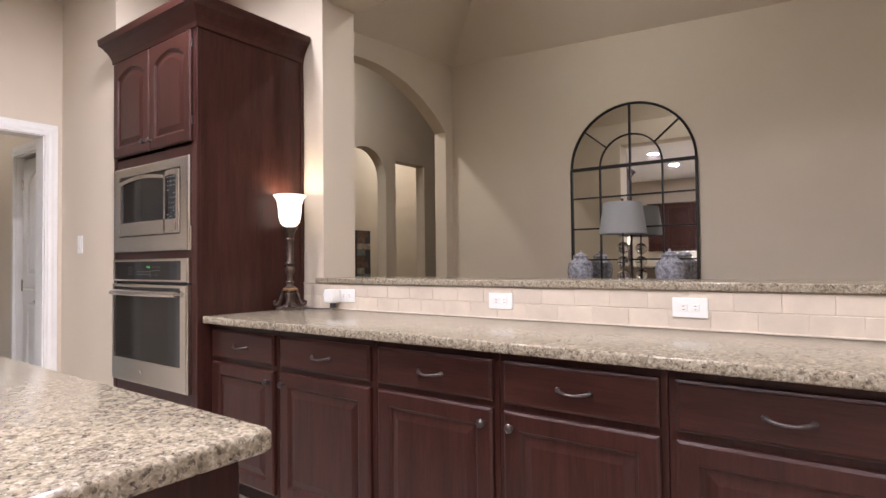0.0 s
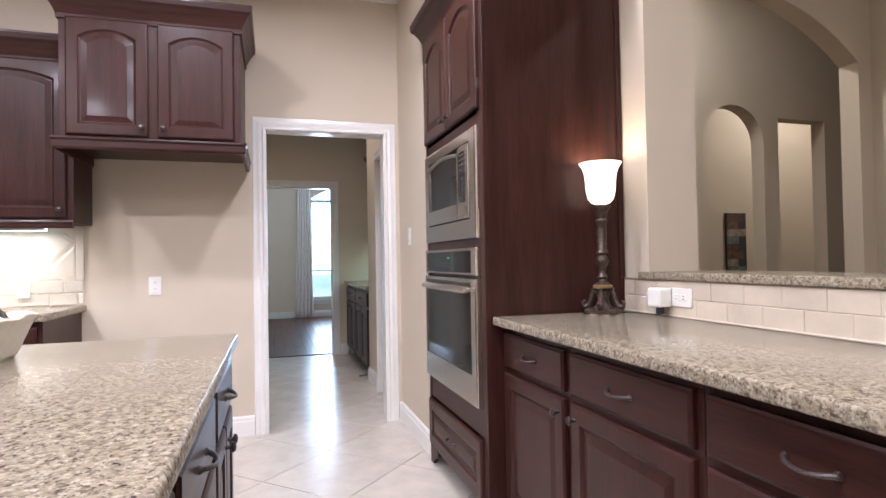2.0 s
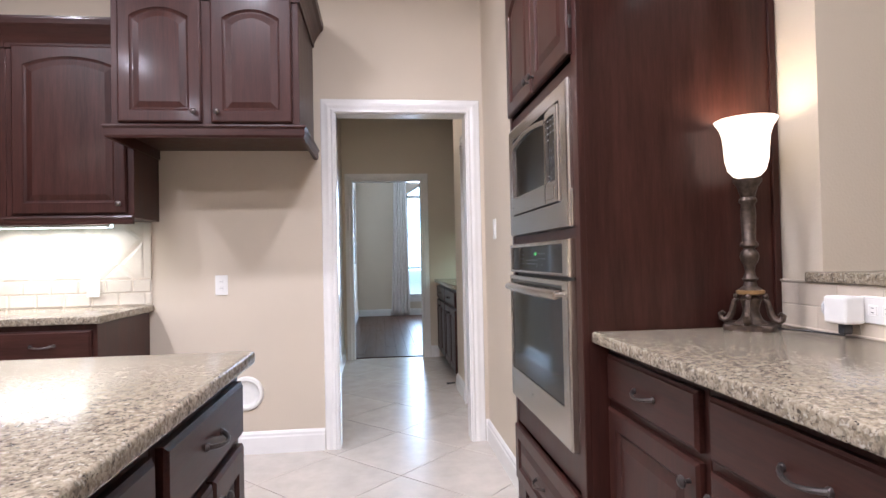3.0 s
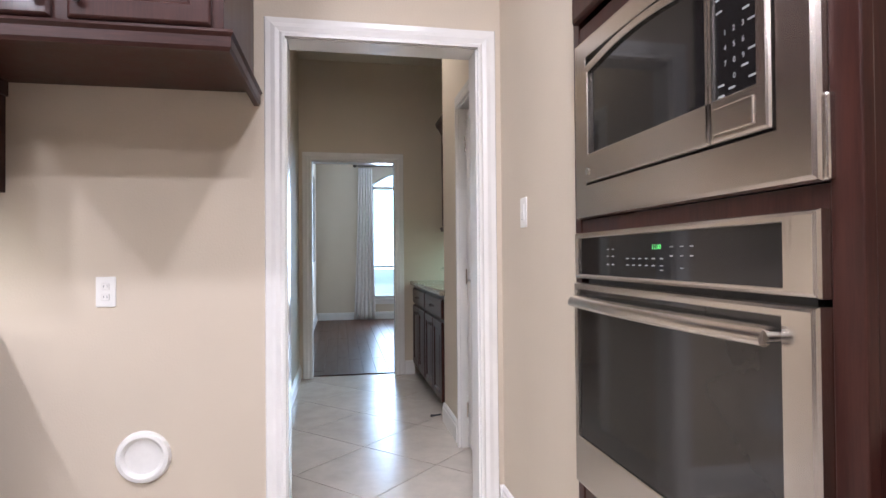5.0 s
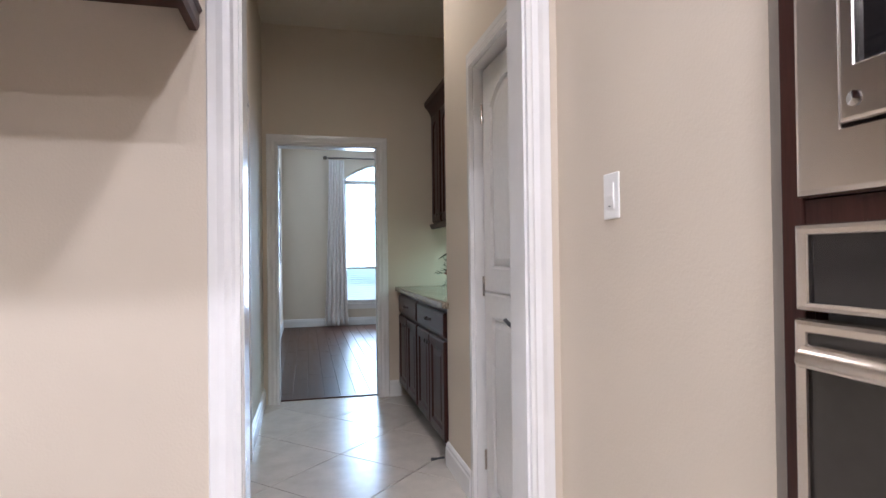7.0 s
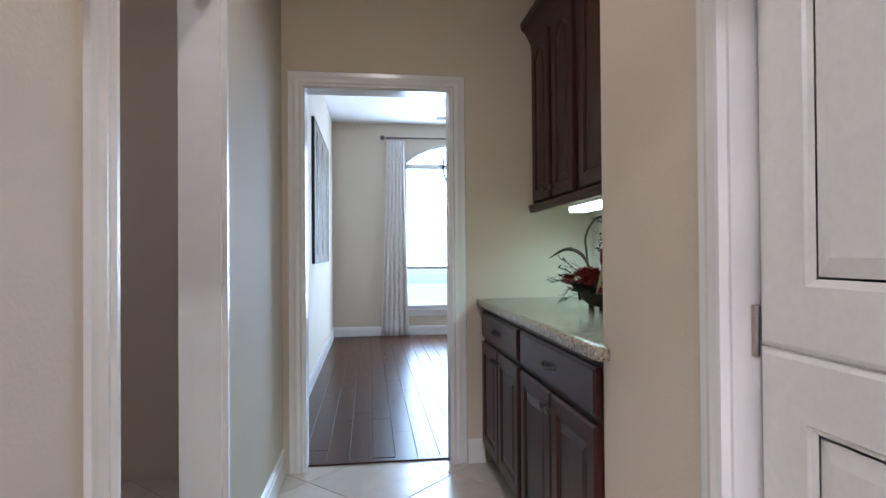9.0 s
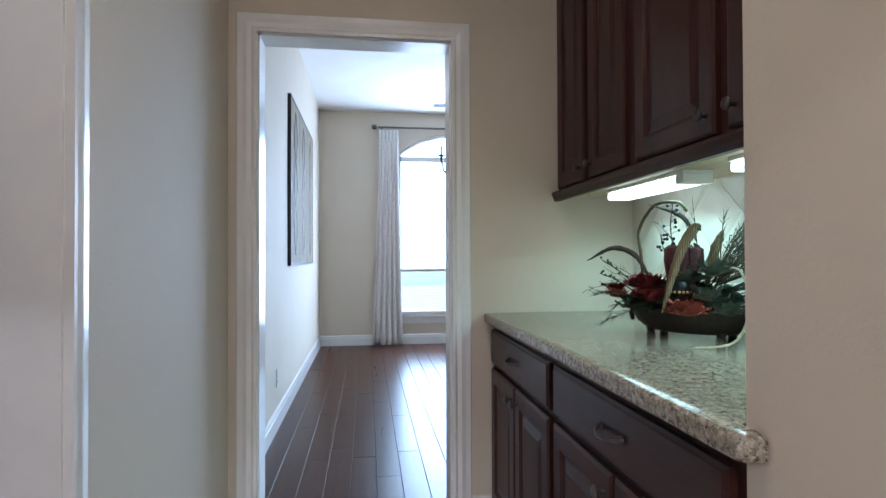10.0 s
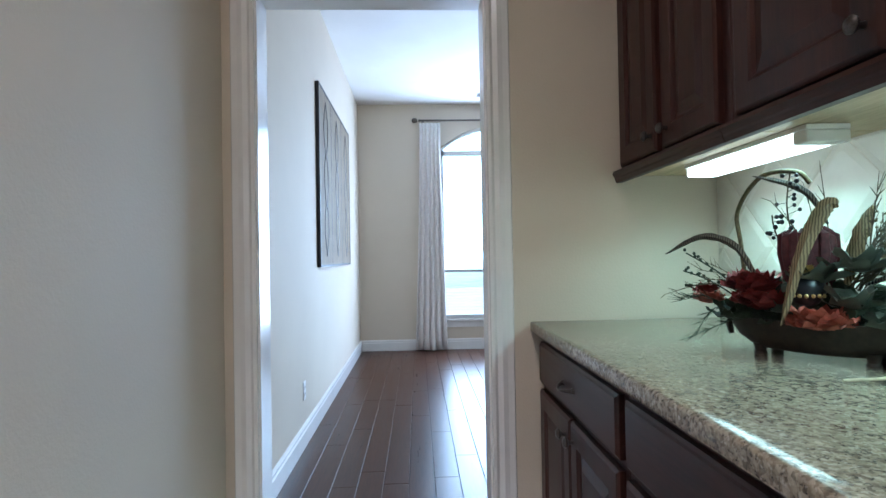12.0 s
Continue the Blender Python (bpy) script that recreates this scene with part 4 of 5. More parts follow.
tagged(part("worktop", slab([(-3.67, -3.29), (1.60, -3.29), (1.60, -2.64), (-3.67, -2.64)], 0.8765, 0.9145), M_GRANITE, smooth=True), "beige speckled granite worktop on the range wall", "worktop")
tagged(part("wall_splash_panel", box(-3.67, 1.60, -3.299, -3.288, 0.915, 1.40), M_DIAMOND), "cream tiled splashback on the range wall", "splashback", kind="structure")
area("strip_lamp", pose(-2.5, -3.12, 1.36), 1.4, 7, WARM, size_y=0.08)
area("strip_lamp", pose(0.4, -3.12, 1.36), 1.4, 7, WARM, size_y=0.08)
pend = thing("pendant_light", "cluster pendant with three lit glass globes over the island", "light", (-1.0, -1.9, H))
part("canopy", lathe([(0.07, -0.001), (0.07, -0.02), (0.02, -0.035), (0.0001, -0.035)], 20), M_BRONZE, pend)
for k in range(3):
    a = 2.1 * k
    px, py, pz = 0.12 * math.cos(a), 0.12 * math.sin(a), -0.62 - 0.09 * k
    c = part("cord", tube([(0, 0, -0.03), (px, py, -0.1), (px, py, pz)], 0.004, 6), M_DARK, pend)
    part("globe", ball((px, py, pz - 0.06), 0.062, seg=18), M_CAN, c, "glowing glass globe", smooth=True)

# ---- living room things seen through the opening ----
mir = thing("arched_mirror", "tall arched mirror with black iron window-pane frame", "mirror", (-1.447, 5.198, 0.95))
RW, SPR = 0.557, 1.09


def ring_bar(r, z, bar, name="frame_bar", n=28, y=-0.020):
    part(name, tube([(r * math.cos(math.pi * k / n), y, z + r * math.sin(math.pi * k / n)) for k in range(n + 1)], bar, 8), M_BLACKIRON, mir, smooth=True)


out = [(-RW, 0.0), (RW, 0.0)] + [(RW * math.cos(math.pi * k / 28), SPR + RW * math.sin(math.pi * k / 28)) for k in range(29)]
part("mirror_glass", prism(out, "y", -0.012, -0.006), m_mirror, mir, "silvered mirror glass")
ring_bar(RW, SPR, 0.011)
ring_bar(RW * 0.50, SPR, 0.007)
for x in (-RW, RW):
    part("frame_bar", box(x - 0.011, x + 0.011, -0.031, 0.0, -0.01, SPR, 0.003), M_BLACKIRON, mir)
part("frame_bar", box(-RW, RW, -0.034, -0.010, SPR - 0.014, SPR + 0.014, 0.003), M_BLACKIRON, mir)
for z in (0.0, 0.235, 0.525, 0.815):
    part("frame_bar", box(-RW, RW, -0.027, -0.012, z - 0.007, z + 0.007, 0.002), M_BLACKIRON, mir)
for x in (-RW * 0.5, 0.0, RW * 0.5):
    part("frame_bar", box(x - 0.006, x + 0.006, -0.028, -0.013, 0, SPR, 0.002), M_BLACKIRON, mir)
part("frame_bar", box(-0.008, 0.008, -0.028, -0.012, SPR, SPR + RW, 0.002), M_BLACKIRON, mir)
for a in (40, 140):
    c, s = math.cos(radians(a)), math.sin(radians(a))
    part("frame_bar", tube([(RW * 0.5 * c, -0.02, SPR + RW * 0.5 * s), (RW * c, -0.02, SPR + RW * s)], 0.007, 8), M_BLACKIRON, mir)
con = thing("console_table", "dark wooden console table below the arched mirror", "table", (-1.447, 4.96, 0))
part("tabletop", box(-0.75, 0.75, -0.19, 0.19, 0.80, 0.84, 0.005), M_WOODX, con)
for sx in (-0.69, 0.69):
    for sy in (-0.15, 0.15):
        part("leg", box(sx - 0.03, sx + 0.03, sy - 0.03, sy + 0.03, 0, 0.80, 0.005), M_WOOD, con)
part("apron", box(-0.68, 0.68, -0.155, 0.155, 0.70, 0.80), M_WOOD, con)
bl = thing("buffet_lamp", "unlit table lamp with grey drum shade and stacked crystal balls", "lamp", (-1.44, 4.93, 0.84))
part("shade", lathe([(0.200, 0.565), (0.160, 0.835), (0.157, 0.835), (0.197, 0.565)], 36, caps=False), M_GREYSHADE, bl, "grey linen drum shade", smooth=True)
part("foot", lathe([(0.075, 0), (0.075, 0.015), (0.02, 0.03)], 24), M_BRONZE, bl)
for z in (0.085, 0.205, 0.325, 0.445):
    part("crystal_ball", ball((0, 0, z), 0.052, seg=20), m_crystal, bl, "clear crystal ball", smooth=True)
part("rod", tube([(0, 0, 0.02), (0, 0, 0.84)], 0.007, 8), M_BRONZE, bl)
part("finial", ball((0, 0, 0.86), 0.014), M_BRONZE, bl)
v1 = thing("ginger_jar", "blue and white porcelain ginger jar on the console", "vase", (-1.83, 4.94, 0.84), group="ginger jars")
part("jar", lathe([(0.06, 0), (0.075, 0.03), (0.105, 0.16), (0.118, 0.25), (0.105, 0.32), (0.07, 0.345), (0.062, 0.365)], 28), M_VASE, v1, smooth=True)
part("lid", lathe([(0.066, 0.366), (0.068, 0.38), (0.04, 0.40), (0.012, 0.41), (0.012, 0.425), (0.0001, 0.43)], 24), M_VASE, v1, smooth=True)
copy_thing(v1, pose(-1.06, 4.94, 0.84))
# foyer details
ar = thing("abstract_painting", "tall narrow canvas of brown and teal patches", "painting", (-6.198, 5.72, 1.25), 90, group="foyer canvases")
part("canvas", box(-0.16, 0.16, -0.03, 0.0, -0.45, 0.45, 0.003), M_DARK, ar)
rnd = random.Random(8)
PATCH = [plain("canvas_" + c, v, 0.7, grain=18, vary=0.4) for c, v in (("brown", (0.10, 0.055, 0.035)), ("teal", (0.13, 0.15, 0.14)), ("sand", (0.26, 0.21, 0.16)), ("rust", (0.12, 0.07, 0.05)))]
for k in range(9):
    z = -0.44 + 0.0978 * k
    part("painted_patch", box(-0.155, rnd.uniform(0.0, 0.155), -0.032, -0.0301, z, z + 0.095), PATCH[k % 4], ar)
copy_thing(ar, pose(-6.198, 6.62, 1.25, 0, 0, 90))
fd = thing("foyer_door", "white panelled door at the end of the foyer niche", "door", (-6.198, 5.06, 0), 90)
part("leaf", box(-0.30, 0.30, -0.02, 0, 0, 2.03), M_DOOR, fd)
for x in (-0.335, 0.335):
    part("casing_leg", box(x - 0.035, x + 0.035, -0.03, 0, 0, 2.03), M_TRIM, fd)
part("casing_head", box(-0.37, 0.37, -0.03, 0, 2.031, 2.10), M_TRIM, fd)

# ---- passage things ----
pd = thing("pantry_door", "closed white pantry door with arched two-panel face", "door", (-5.198, 1.760, 0.008))
PW, PH = 0.582, 2.02
part("leaf", box(0.0, PW, 0.006, 0.036, 0, PH, 0.002), M_DOOR, pd)
part("upper_panel", raised_panel(PW - 0.004, 1.02, t=0.010, rail=0.105, arch=0.09), M_DOOR, pd, m=pose(0.002, 0.006, PH - 1.022))
part("lower_panel", raised_panel(PW - 0.004, 0.99, t=0.010, rail=0.105), M_DOOR, pd, m=pose(0.002, 0.006, 0.004))
lv = part("lever_rose", lathe([(0.030, 0), (0.030, 0.005), (0.018, 0.010), (0.012, 0.022)], 20), M_BRONZE, pd, "dark bronze lever rose", m=pose(PW - 0.075, -0.004, 0.900, 90, 0, 0), smooth=True)
part("lever", tube([(0, 0, 0.022), (-0.005, 0, 0.045), (-0.030, -0.003, 0.050), (-0.065, 0.003, 0.050), (-0.095, 0.010, 0.048), (-0.110, 0.008, 0.048)], [0.010, 0.010, 0.009, 0.0075, 0.008, 0.005], 10), M_BRONZE, lv, "dark bronze curved lever", smooth=True)
for z in (0.22, 1.02, 1.82):
    part("hinge", tube([(-0.006, -0.004, z - 0.045), (-0.006, -0.004, z + 0.045)], 0.007, 8), M_STEEL, pd, "steel butt hinge")
tagged(part("door_stop", tube([(-5.745, 1.690, 0.055), (-5.75, 1.65, 0.050), (-5.752, 1.615, 0.048)], [0.006, 0.006, 0.010], 8), M_DARK), "small dark spring door stop on the baseboard", "door stop")
tagged(part("threshold_strip", slab([(-7.50, 0.745), (-7.45, 0.745), (-7.45, 1.527), (-7.50, 1.527)], 0.0, 0.010, 0.004), M_PLANK), "dark wood threshold strip", "threshold", kind="structure")

# ---- dining room things ----
win = thing("window_1", "tall arched white window with blinds, glowing with daylight", "window", (-12.42, 0, 0), kind="structure")
part("window_frame", box(-0.03, 0.03, WY0, WY0 + 0.045, WZ0, WZS), M_TRIM, win)
part("window_frame", box(-0.03, 0.03, WY1 - 0.045, WY1, WZ0, WZS), M_TRIM, win)
part("window_frame", box(-0.03, 0.03, WY0, WY1, WZ0, WZ0 + 0.05), M_TRIM, win)
part("transom_bar", box(-0.03, 0.03, WY0, WY1, 2.415, 2.475), M_TRIM, win)
part("meeting_rail", box(-0.028, 0.02, WY0 + 0.045, WY1 - 0.045, 0.95, 0.985), M_TRIM, win)
inner = arc(WY0 + 0.04, WY1 - 0.04, WZS + 0.0, WZT - 0.04)
part("arched_head", prism(arc(WY0, WY1, WZS - 0.012, WZT) + inner[::-1], "x", -0.03, 0.03), M_TRIM, win)
part("window_sill", box(-0.03, 0.10, WY0 - 0.05, WY1 + 0.05, WZ0 - 0.03, WZ0, 0.006), M_TRIM, win)
part("window_apron", box(0.0605, 0.075, WY0 - 0.02, WY1 + 0.02, WZ0 - 0.10, WZ0 - 0.031), M_TRIM, win)
pane = part("pane", box(-0.012, -0.008, WY0 + 0.04, WY1 - 0.04, WZ0 + 0.04, 2.42), m_pane, win)
pane.visible_shadow = False
slat = mesh_of("blind_slat", box(-0.020, 0.020, WY0 + 0.05, WY1 - 0.05, -0.0012, 0.0012), M_TRIM)
for k in range(16):
    o = new("blind_slat", slat)
    o.parent, o.matrix_basis = win, pose(0.035, 0, 0.45 + 0.036 * k, 0, 2, 0)
rod = thing("curtain_rod", "pewter curtain rod with finial above the window", "curtain rod", (-12.29, 0, 2.835))
part("rod", tube([(0, 1.32, 0), (0, 3.40, 0)], 0.012, 10), M_ROD, rod, smooth=True)
for y, s in ((1.31, -1), (3.41, 1)):
    part("finial", lathe([(0.012, 0), (0.028, 0.012), (0.034, 0.035), (0.026, 0.06), (0.014, 0.07)], 16), M_ROD, rod, m=pose(0, y, 0, 90 * -s, 0, 0), smooth=True)
for y in (1.37, 3.34):
    part("bracket", box(-0.068, 0.0, y - 0.01, y + 0.01, -0.012, 0.012), M_ROD, rod)
for y in [1.335 + 0.05 * k for k in range(6)]:
    part("ring", lathe([(0.016, -0.004), (0.020, -0.004), (0.020, 0.004), (0.016, 0.004), (0.016, -0.004)], 16, caps=False), M_ROD, rod, m=pose(0, y, -0.004, 90, 0, 0))


def curtain(y0, y1, spread0, spread1, seed):
    t = thing("curtain", "floor-length cream linen curtain puddling at its hem", "curtain", (-12.29, 0, 0), group="curtains")
    bm = bmesh.new()
    r = random.Random(seed)
    ph = [r.uniform(0, 6) for _ in range(4)]
    nu, nv = 90, 26
    grid = []
    for j in range(nv + 1):
        v = j / nv
        z = 2.80 - 2.79 * v
        row = []
        for i in range(nu + 1):
            u = i / nu
            a = y0 + (y1 - y0) * u
            b = spread0 + (spread1 - spread0) * u
            k = v ** 1.3
            fold = 0.022 * math.sin(2 * math.pi * 5.5 * u + ph[0] + 0.5 * math.sin(3 * v + ph[1])) + 0.006 * math.sin(2 * math.pi * 11 * u + ph[2] + 2 * v)
            row.append(bm.verts.new((fold * (0.6 + 0.7 * v) + (0.05 * max(0, v - 0.93) / 0.07 * math.sin(9 * u + ph[3])), a + (b - a) * k + 0.010 * math.sin(2 * math.pi * 5.5 * u + 1.0) * v, z)))
        grid.append(row)
    for ra, rb in zip(grid, grid[1:]):
        for i in range(nu):
            bm.faces.new((ra[i], ra[i + 1], rb[i + 1], rb[i]))
    ob = part("cloth", bm, M_CURTAIN, t, smooth=True)
    so = ob.modifiers.new("thickness", "SOLIDIFY")
    so.thickness = 0.004
    return t


curtain(1.335, 1.590, 1.235, 1.648, 3)
curtain(3.12, 3.39, 3.09, 3.47, 5)
art = thing("wall_art", "weathered grey wooden panel with dark iron scrollwork on the wall", "wall art", (-9.46, 0.57, 1.087), 180)
AW, AH = 1.74, 1.34
seams = [0.0, 0.57, 1.15, AW]
for a, b in zip(seams, seams[1:]):
    p = part("board", box(a + 0.004, b - 0.004, -0.024, -0.004, 0.012, AH - 0.012, 0.003), M_BARN, art)
    part("board_edge", box(b - 0.004, b + 0.004, -0.0245, -0.004, 0.0, AH), M_BLACKIRON, p)
for q in ((0, AW, 0, 0.016), (0, AW, AH - 0.016, AH)):
    part("frame_strip", box(q[0], q[1], -0.027, 0.0, q[2], q[3]), M_BLACKIRON, art)
part("frame_strip", box(-0.008, 0.010, -0.027, 0.0, 0.0, AH), M_BLACKIRON, art)
part("frame_strip", box(AW - 0.010, AW + 0.006, -0.027, 0.0, 0.0, AH), M_BLACKIRON, art)
for a, b in zip(seams, seams[1:]):
    c = (a + b) / 2
    for s in (-1, 1):
        for z0, z1 in ((0.08, 0.51), (0.45, 0.89), (0.83, 1.26)):
            part("iron_scroll", tube([(c + s * 0.09 * math.sin(math.pi * k / 12), -0.0262, z0 + (z1 - z0) * k / 12) for k in range(13)], 0.004, 6), M_ROD, art)
vent = thing("ceiling_vent", "white ceiling air vent with dark slots", "vent", (-11.92, 2.15, H))
part("frame", box(-0.09, 0.09, -0.17, 0.17, -0.010, -0.001, 0.003), M_TRIM, vent)
for k in range(6):
    part("slot", box(-0.07 + 0.025 * k, -0.058 + 0.025 * k, -0.14, 0.14, -0.0115, -0.0102), M_DARK, vent)
ch = thing("chandelier", "dark iron chandelier with curved candle arms", "chandelier", (-10.3, 2.22, H))
part("stem", tube([(0, 0, -0.001), (0, 0, -1.12)], 0.010, 8), M_BLACKIRON, ch)
part("hub", lathe([(0.01, -1.20), (0.05, -1.14), (0.03, -1.04), (0.012, -0.98)], 16), M_BLACKIRON, ch, smooth=True)
for k in range(6):
    a = math.pi / 3 * k + math.pi / 6
    arm = part("arm", tube([(r * math.cos(a), r * math.sin(a), z) for r, z in ((0.02, -1.08), (0.10, -1.16), (0.22, -1.17), (0.31, -1.08), (0.335, -0.98), (0.335, -0.94))], 0.009, 8), M_BLACKIRON, ch, smooth=True)
    part("cup", lathe([(0.012, -0.945), (0.036, -0.935), (0.038, -0.928), (0.012, -0.930)], 14, at=(0.335 * math.cos(a), 0.335 * math.sin(a), 0)), M_BLACKIRON, arm)
    part("candle", lathe([(0.012, -0.929), (0.012, -0.84), (0.0001, -0.835)], 12, at=(0.335 * math.cos(a), 0.335 * math.sin(a), 0)), M_PLATE, arm)

# ---- flower arrangement on the serving counter ----
M_BOWL = plain("dark_carved_wood_bowl", (0.022, 0.013, 0.009), 0.6, grain=60, vary=0.5)
M_RED = plain("dried_dark_red_petals", (0.20, 0.024, 0.022), 0.75, grain=50, vary=0.4)
M_PLUM = plain("dried_plum_bracts", (0.085, 0.018, 0.022), 0.7, grain=60, vary=0.4)
M_CORAL = plain("faded_coral_petals", (0.42, 0.12, 0.085), 0.75, grain=60, vary=0.35)
M_STEM = plain("dry_brown_stems", (0.075, 0.055, 0.030), 0.8, grain=90, vary=0.3)
M_NEEDLE = plain("dark_green_needles", (0.030, 0.042, 0.024), 0.75, grain=90, vary=0.4)
M_SEED = plain("olive_seed_heads", (0.10, 0.078, 0.036), 0.85, grain=150, vary=0.5)
M_GOLDLEAF = plain("dull_gold_leaf", (0.42, 0.30, 0.12), 0.45, 0.4, grain=120, vary=0.35)
M_PALESTEM = plain("pale_dry_vine", (0.40, 0.33, 0.23), 0.8, grain=90, vary=0.2)
M_BERRY = plain("black_berries", (0.012, 0.012, 0.016), 0.35)
M_LEAF = plain("dusty_grey_green_leaves", (0.10, 0.12, 0.095), 0.7, grain=40, vary=0.3)


def feather_mat(name, a, b):
    m, n, l, bs = material(name, a, 0.7)
    v = coords(n, l)
    w = n.new("ShaderNodeTexWave")
    w.inputs["Scale"].default_value, w.inputs["Distortion"].default_value = 60, 3.0
    l.new(v, w.inputs["Vector"])
    l.new(ramp(n, l, w.outputs["Fac"], [(0.35, a), (0.6, b)]), bs.inputs["Base Color"])
    return m


M_PHEASANT = feather_mat("barred_tan_feather", (0.10, 0.068, 0.034), (0.24, 0.175, 0.09))
M_DFEATHER = feather_mat("barred_dark_feather", (0.018, 0.016, 0.014), (0.14, 0.12, 0.085))
fa = thing("flower_arrangement", "dried arrangement of feathers, berries and red flowers in a footed bowl", "flower arrangement", (-6.60, 2.150, 0.914), 34)
S = 0.00128


def at_uv(px, py, d=0.0):
    """Local place of a spot in the arrangement: across, towards the wall, up (in small steps)."""
    return Vector(((px - 1232) * S, d, (645 - py) * S))


def spline(pts, n=8):
    P = [pts[0], *pts, pts[-1]]
    out = []
    for k in range(1, len(P) - 2):
        p0, p1, p2, p3 = (Vector(P[k + j]) for j in (-1, 0, 1, 2))
        for j in range(n):
            t = j / n
            out.append(0.5 * ((2 * p1) + (p2 - p0) * t + (2 * p0 - 5 * p1 + 4 * p2 - p3) * t * t + (3 * p1 - p0 - 3 * p2 + p3) * t ** 3))
    return out + [Vector(P[-1])]


part("bowl", lathe([(0.10, 0.014), (0.135, 0.018), (0.168, 0.042), (0.188, 0.074), (0.192, 0.084), (0.180, 0.084), (0.155, 0.058), (0.10, 0.040), (0.001, 0.036)], 32, sx=1.0, sy=0.52), M_BOWL, fa, smooth=True)
for sx in (-0.105, 0.105):
    for sy in (-0.042, 0.042):
        part("foot", lathe([(0.013, 0.0), (0.014, 0.004), (0.011, 0.009), (0.016, 0.026)], 12, at=(sx, sy, 0)), M_BOWL, fa, smooth=True)
part("bowl_lip", tube([(-0.178, 0, 0.075), (-0.195, 0, 0.060), (-0.190, 0, 0.035)], [0.012, 0.010, 0.006], 8), M_BOWL, fa, smooth=True)
part("twisted_handle", tube(spline([at_uv(1105, 560, 0.03), at_uv(1090, 450, 0.04), at_uv(1082, 385, 0.05), at_uv(1125, 325, 0.05), at_uv(1185, 322, 0.05), at_uv(1205, 345, 0.06)]), 0.0055, 8), M_SEED, fa, "twisted olive vine handle", smooth=True)


def feather(pts, width, mat, label="barred feather"):
    line = spline(pts, 10)
    bm = bmesh.new()
    n = len(line)
    r = random.Random(n + int(width * 1e4))
    rows = []
    for k, p in enumerate(line):
        way = (line[min(k + 1, n - 1)] - line[max(k - 1, 0)]).normalized()
        side = way.cross(Vector((0, 1, 0.15))).normalized()
        u = k / (n - 1)
        w = width * max(0.05, math.sin(math.pi * min(1, u * 0.93 + 0.07)) ** 0.7) * r.uniform(0.85, 1.1)
        rows.append((bm.verts.new(p - side * w + Vector((0, 0.004, 0))), bm.verts.new(p + Vector((0, -0.002, 0))), bm.verts.new(p + side * w + Vector((0, 0.004, 0)))))
    for a, b in zip(rows, rows[1:]):
        bm.faces.new((a[0], a[1], b[1], b[0])), bm.faces.new((a[1], a[2], b[2], b[1]))
    tube(line, 0.0014, 5, bm)
    return part("feather", bm, mat, fa, label, smooth=True)


feather([at_uv(1140, 520, -0.02), at_uv(1105, 455, -0.03), at_uv(1045, 434, -0.04), at_uv(975, 466, -0.05)], 0.009, M_DFEATHER, "dark barred feather")
feather([at_uv(1240, 420, 0.02), at_uv(1215, 370, 0.02), at_uv(1180, 345, 0.02), at_uv(1125, 325, 0.01)], 0.008, M_DFEATHER, "dark barred feather")
feather([at_uv(1275, 392, -0.05), at_uv(1258, 396, -0.06), at_uv(1235, 460, -0.09), at_uv(1208, 585, -0.12)], 0.017, M_PHEASANT, "tan barred feather")
feather([at_uv(1275, 520, -0.02), at_uv(1292, 450, -0.02), at_uv(1310, 395, -0.01)], 0.016, M_PHEASANT, "tan barred feather")
feather([at_uv(1310, 500, 0.0), at_uv(1385, 425, 0.0), at_uv(1460, 412, 0.0), at_uv(1575, 435, -0.02)], 0.012, M_DFEATHER, "dark barred feather")
feather([at_uv(1300, 520, -0.02), at_uv(1390, 480, -0.03), at_uv(1480, 440, -0.03), at_uv(1560, 425, -0.03)], 0.008, M_DFEATHER, "dark barred feather")
part("trailing_stem", tube(spline([at_uv(1330, 480, -0.05), at_uv(1372, 490, -0.09), at_uv(1395, 560, -0.12), at_uv(1375, 630, -0.15), at_uv(1320, 642, -0.23)]), 0.0032, 6), M_PALESTEM, fa, "pale trailing stem", smooth=True)
rnd = random.Random(21)


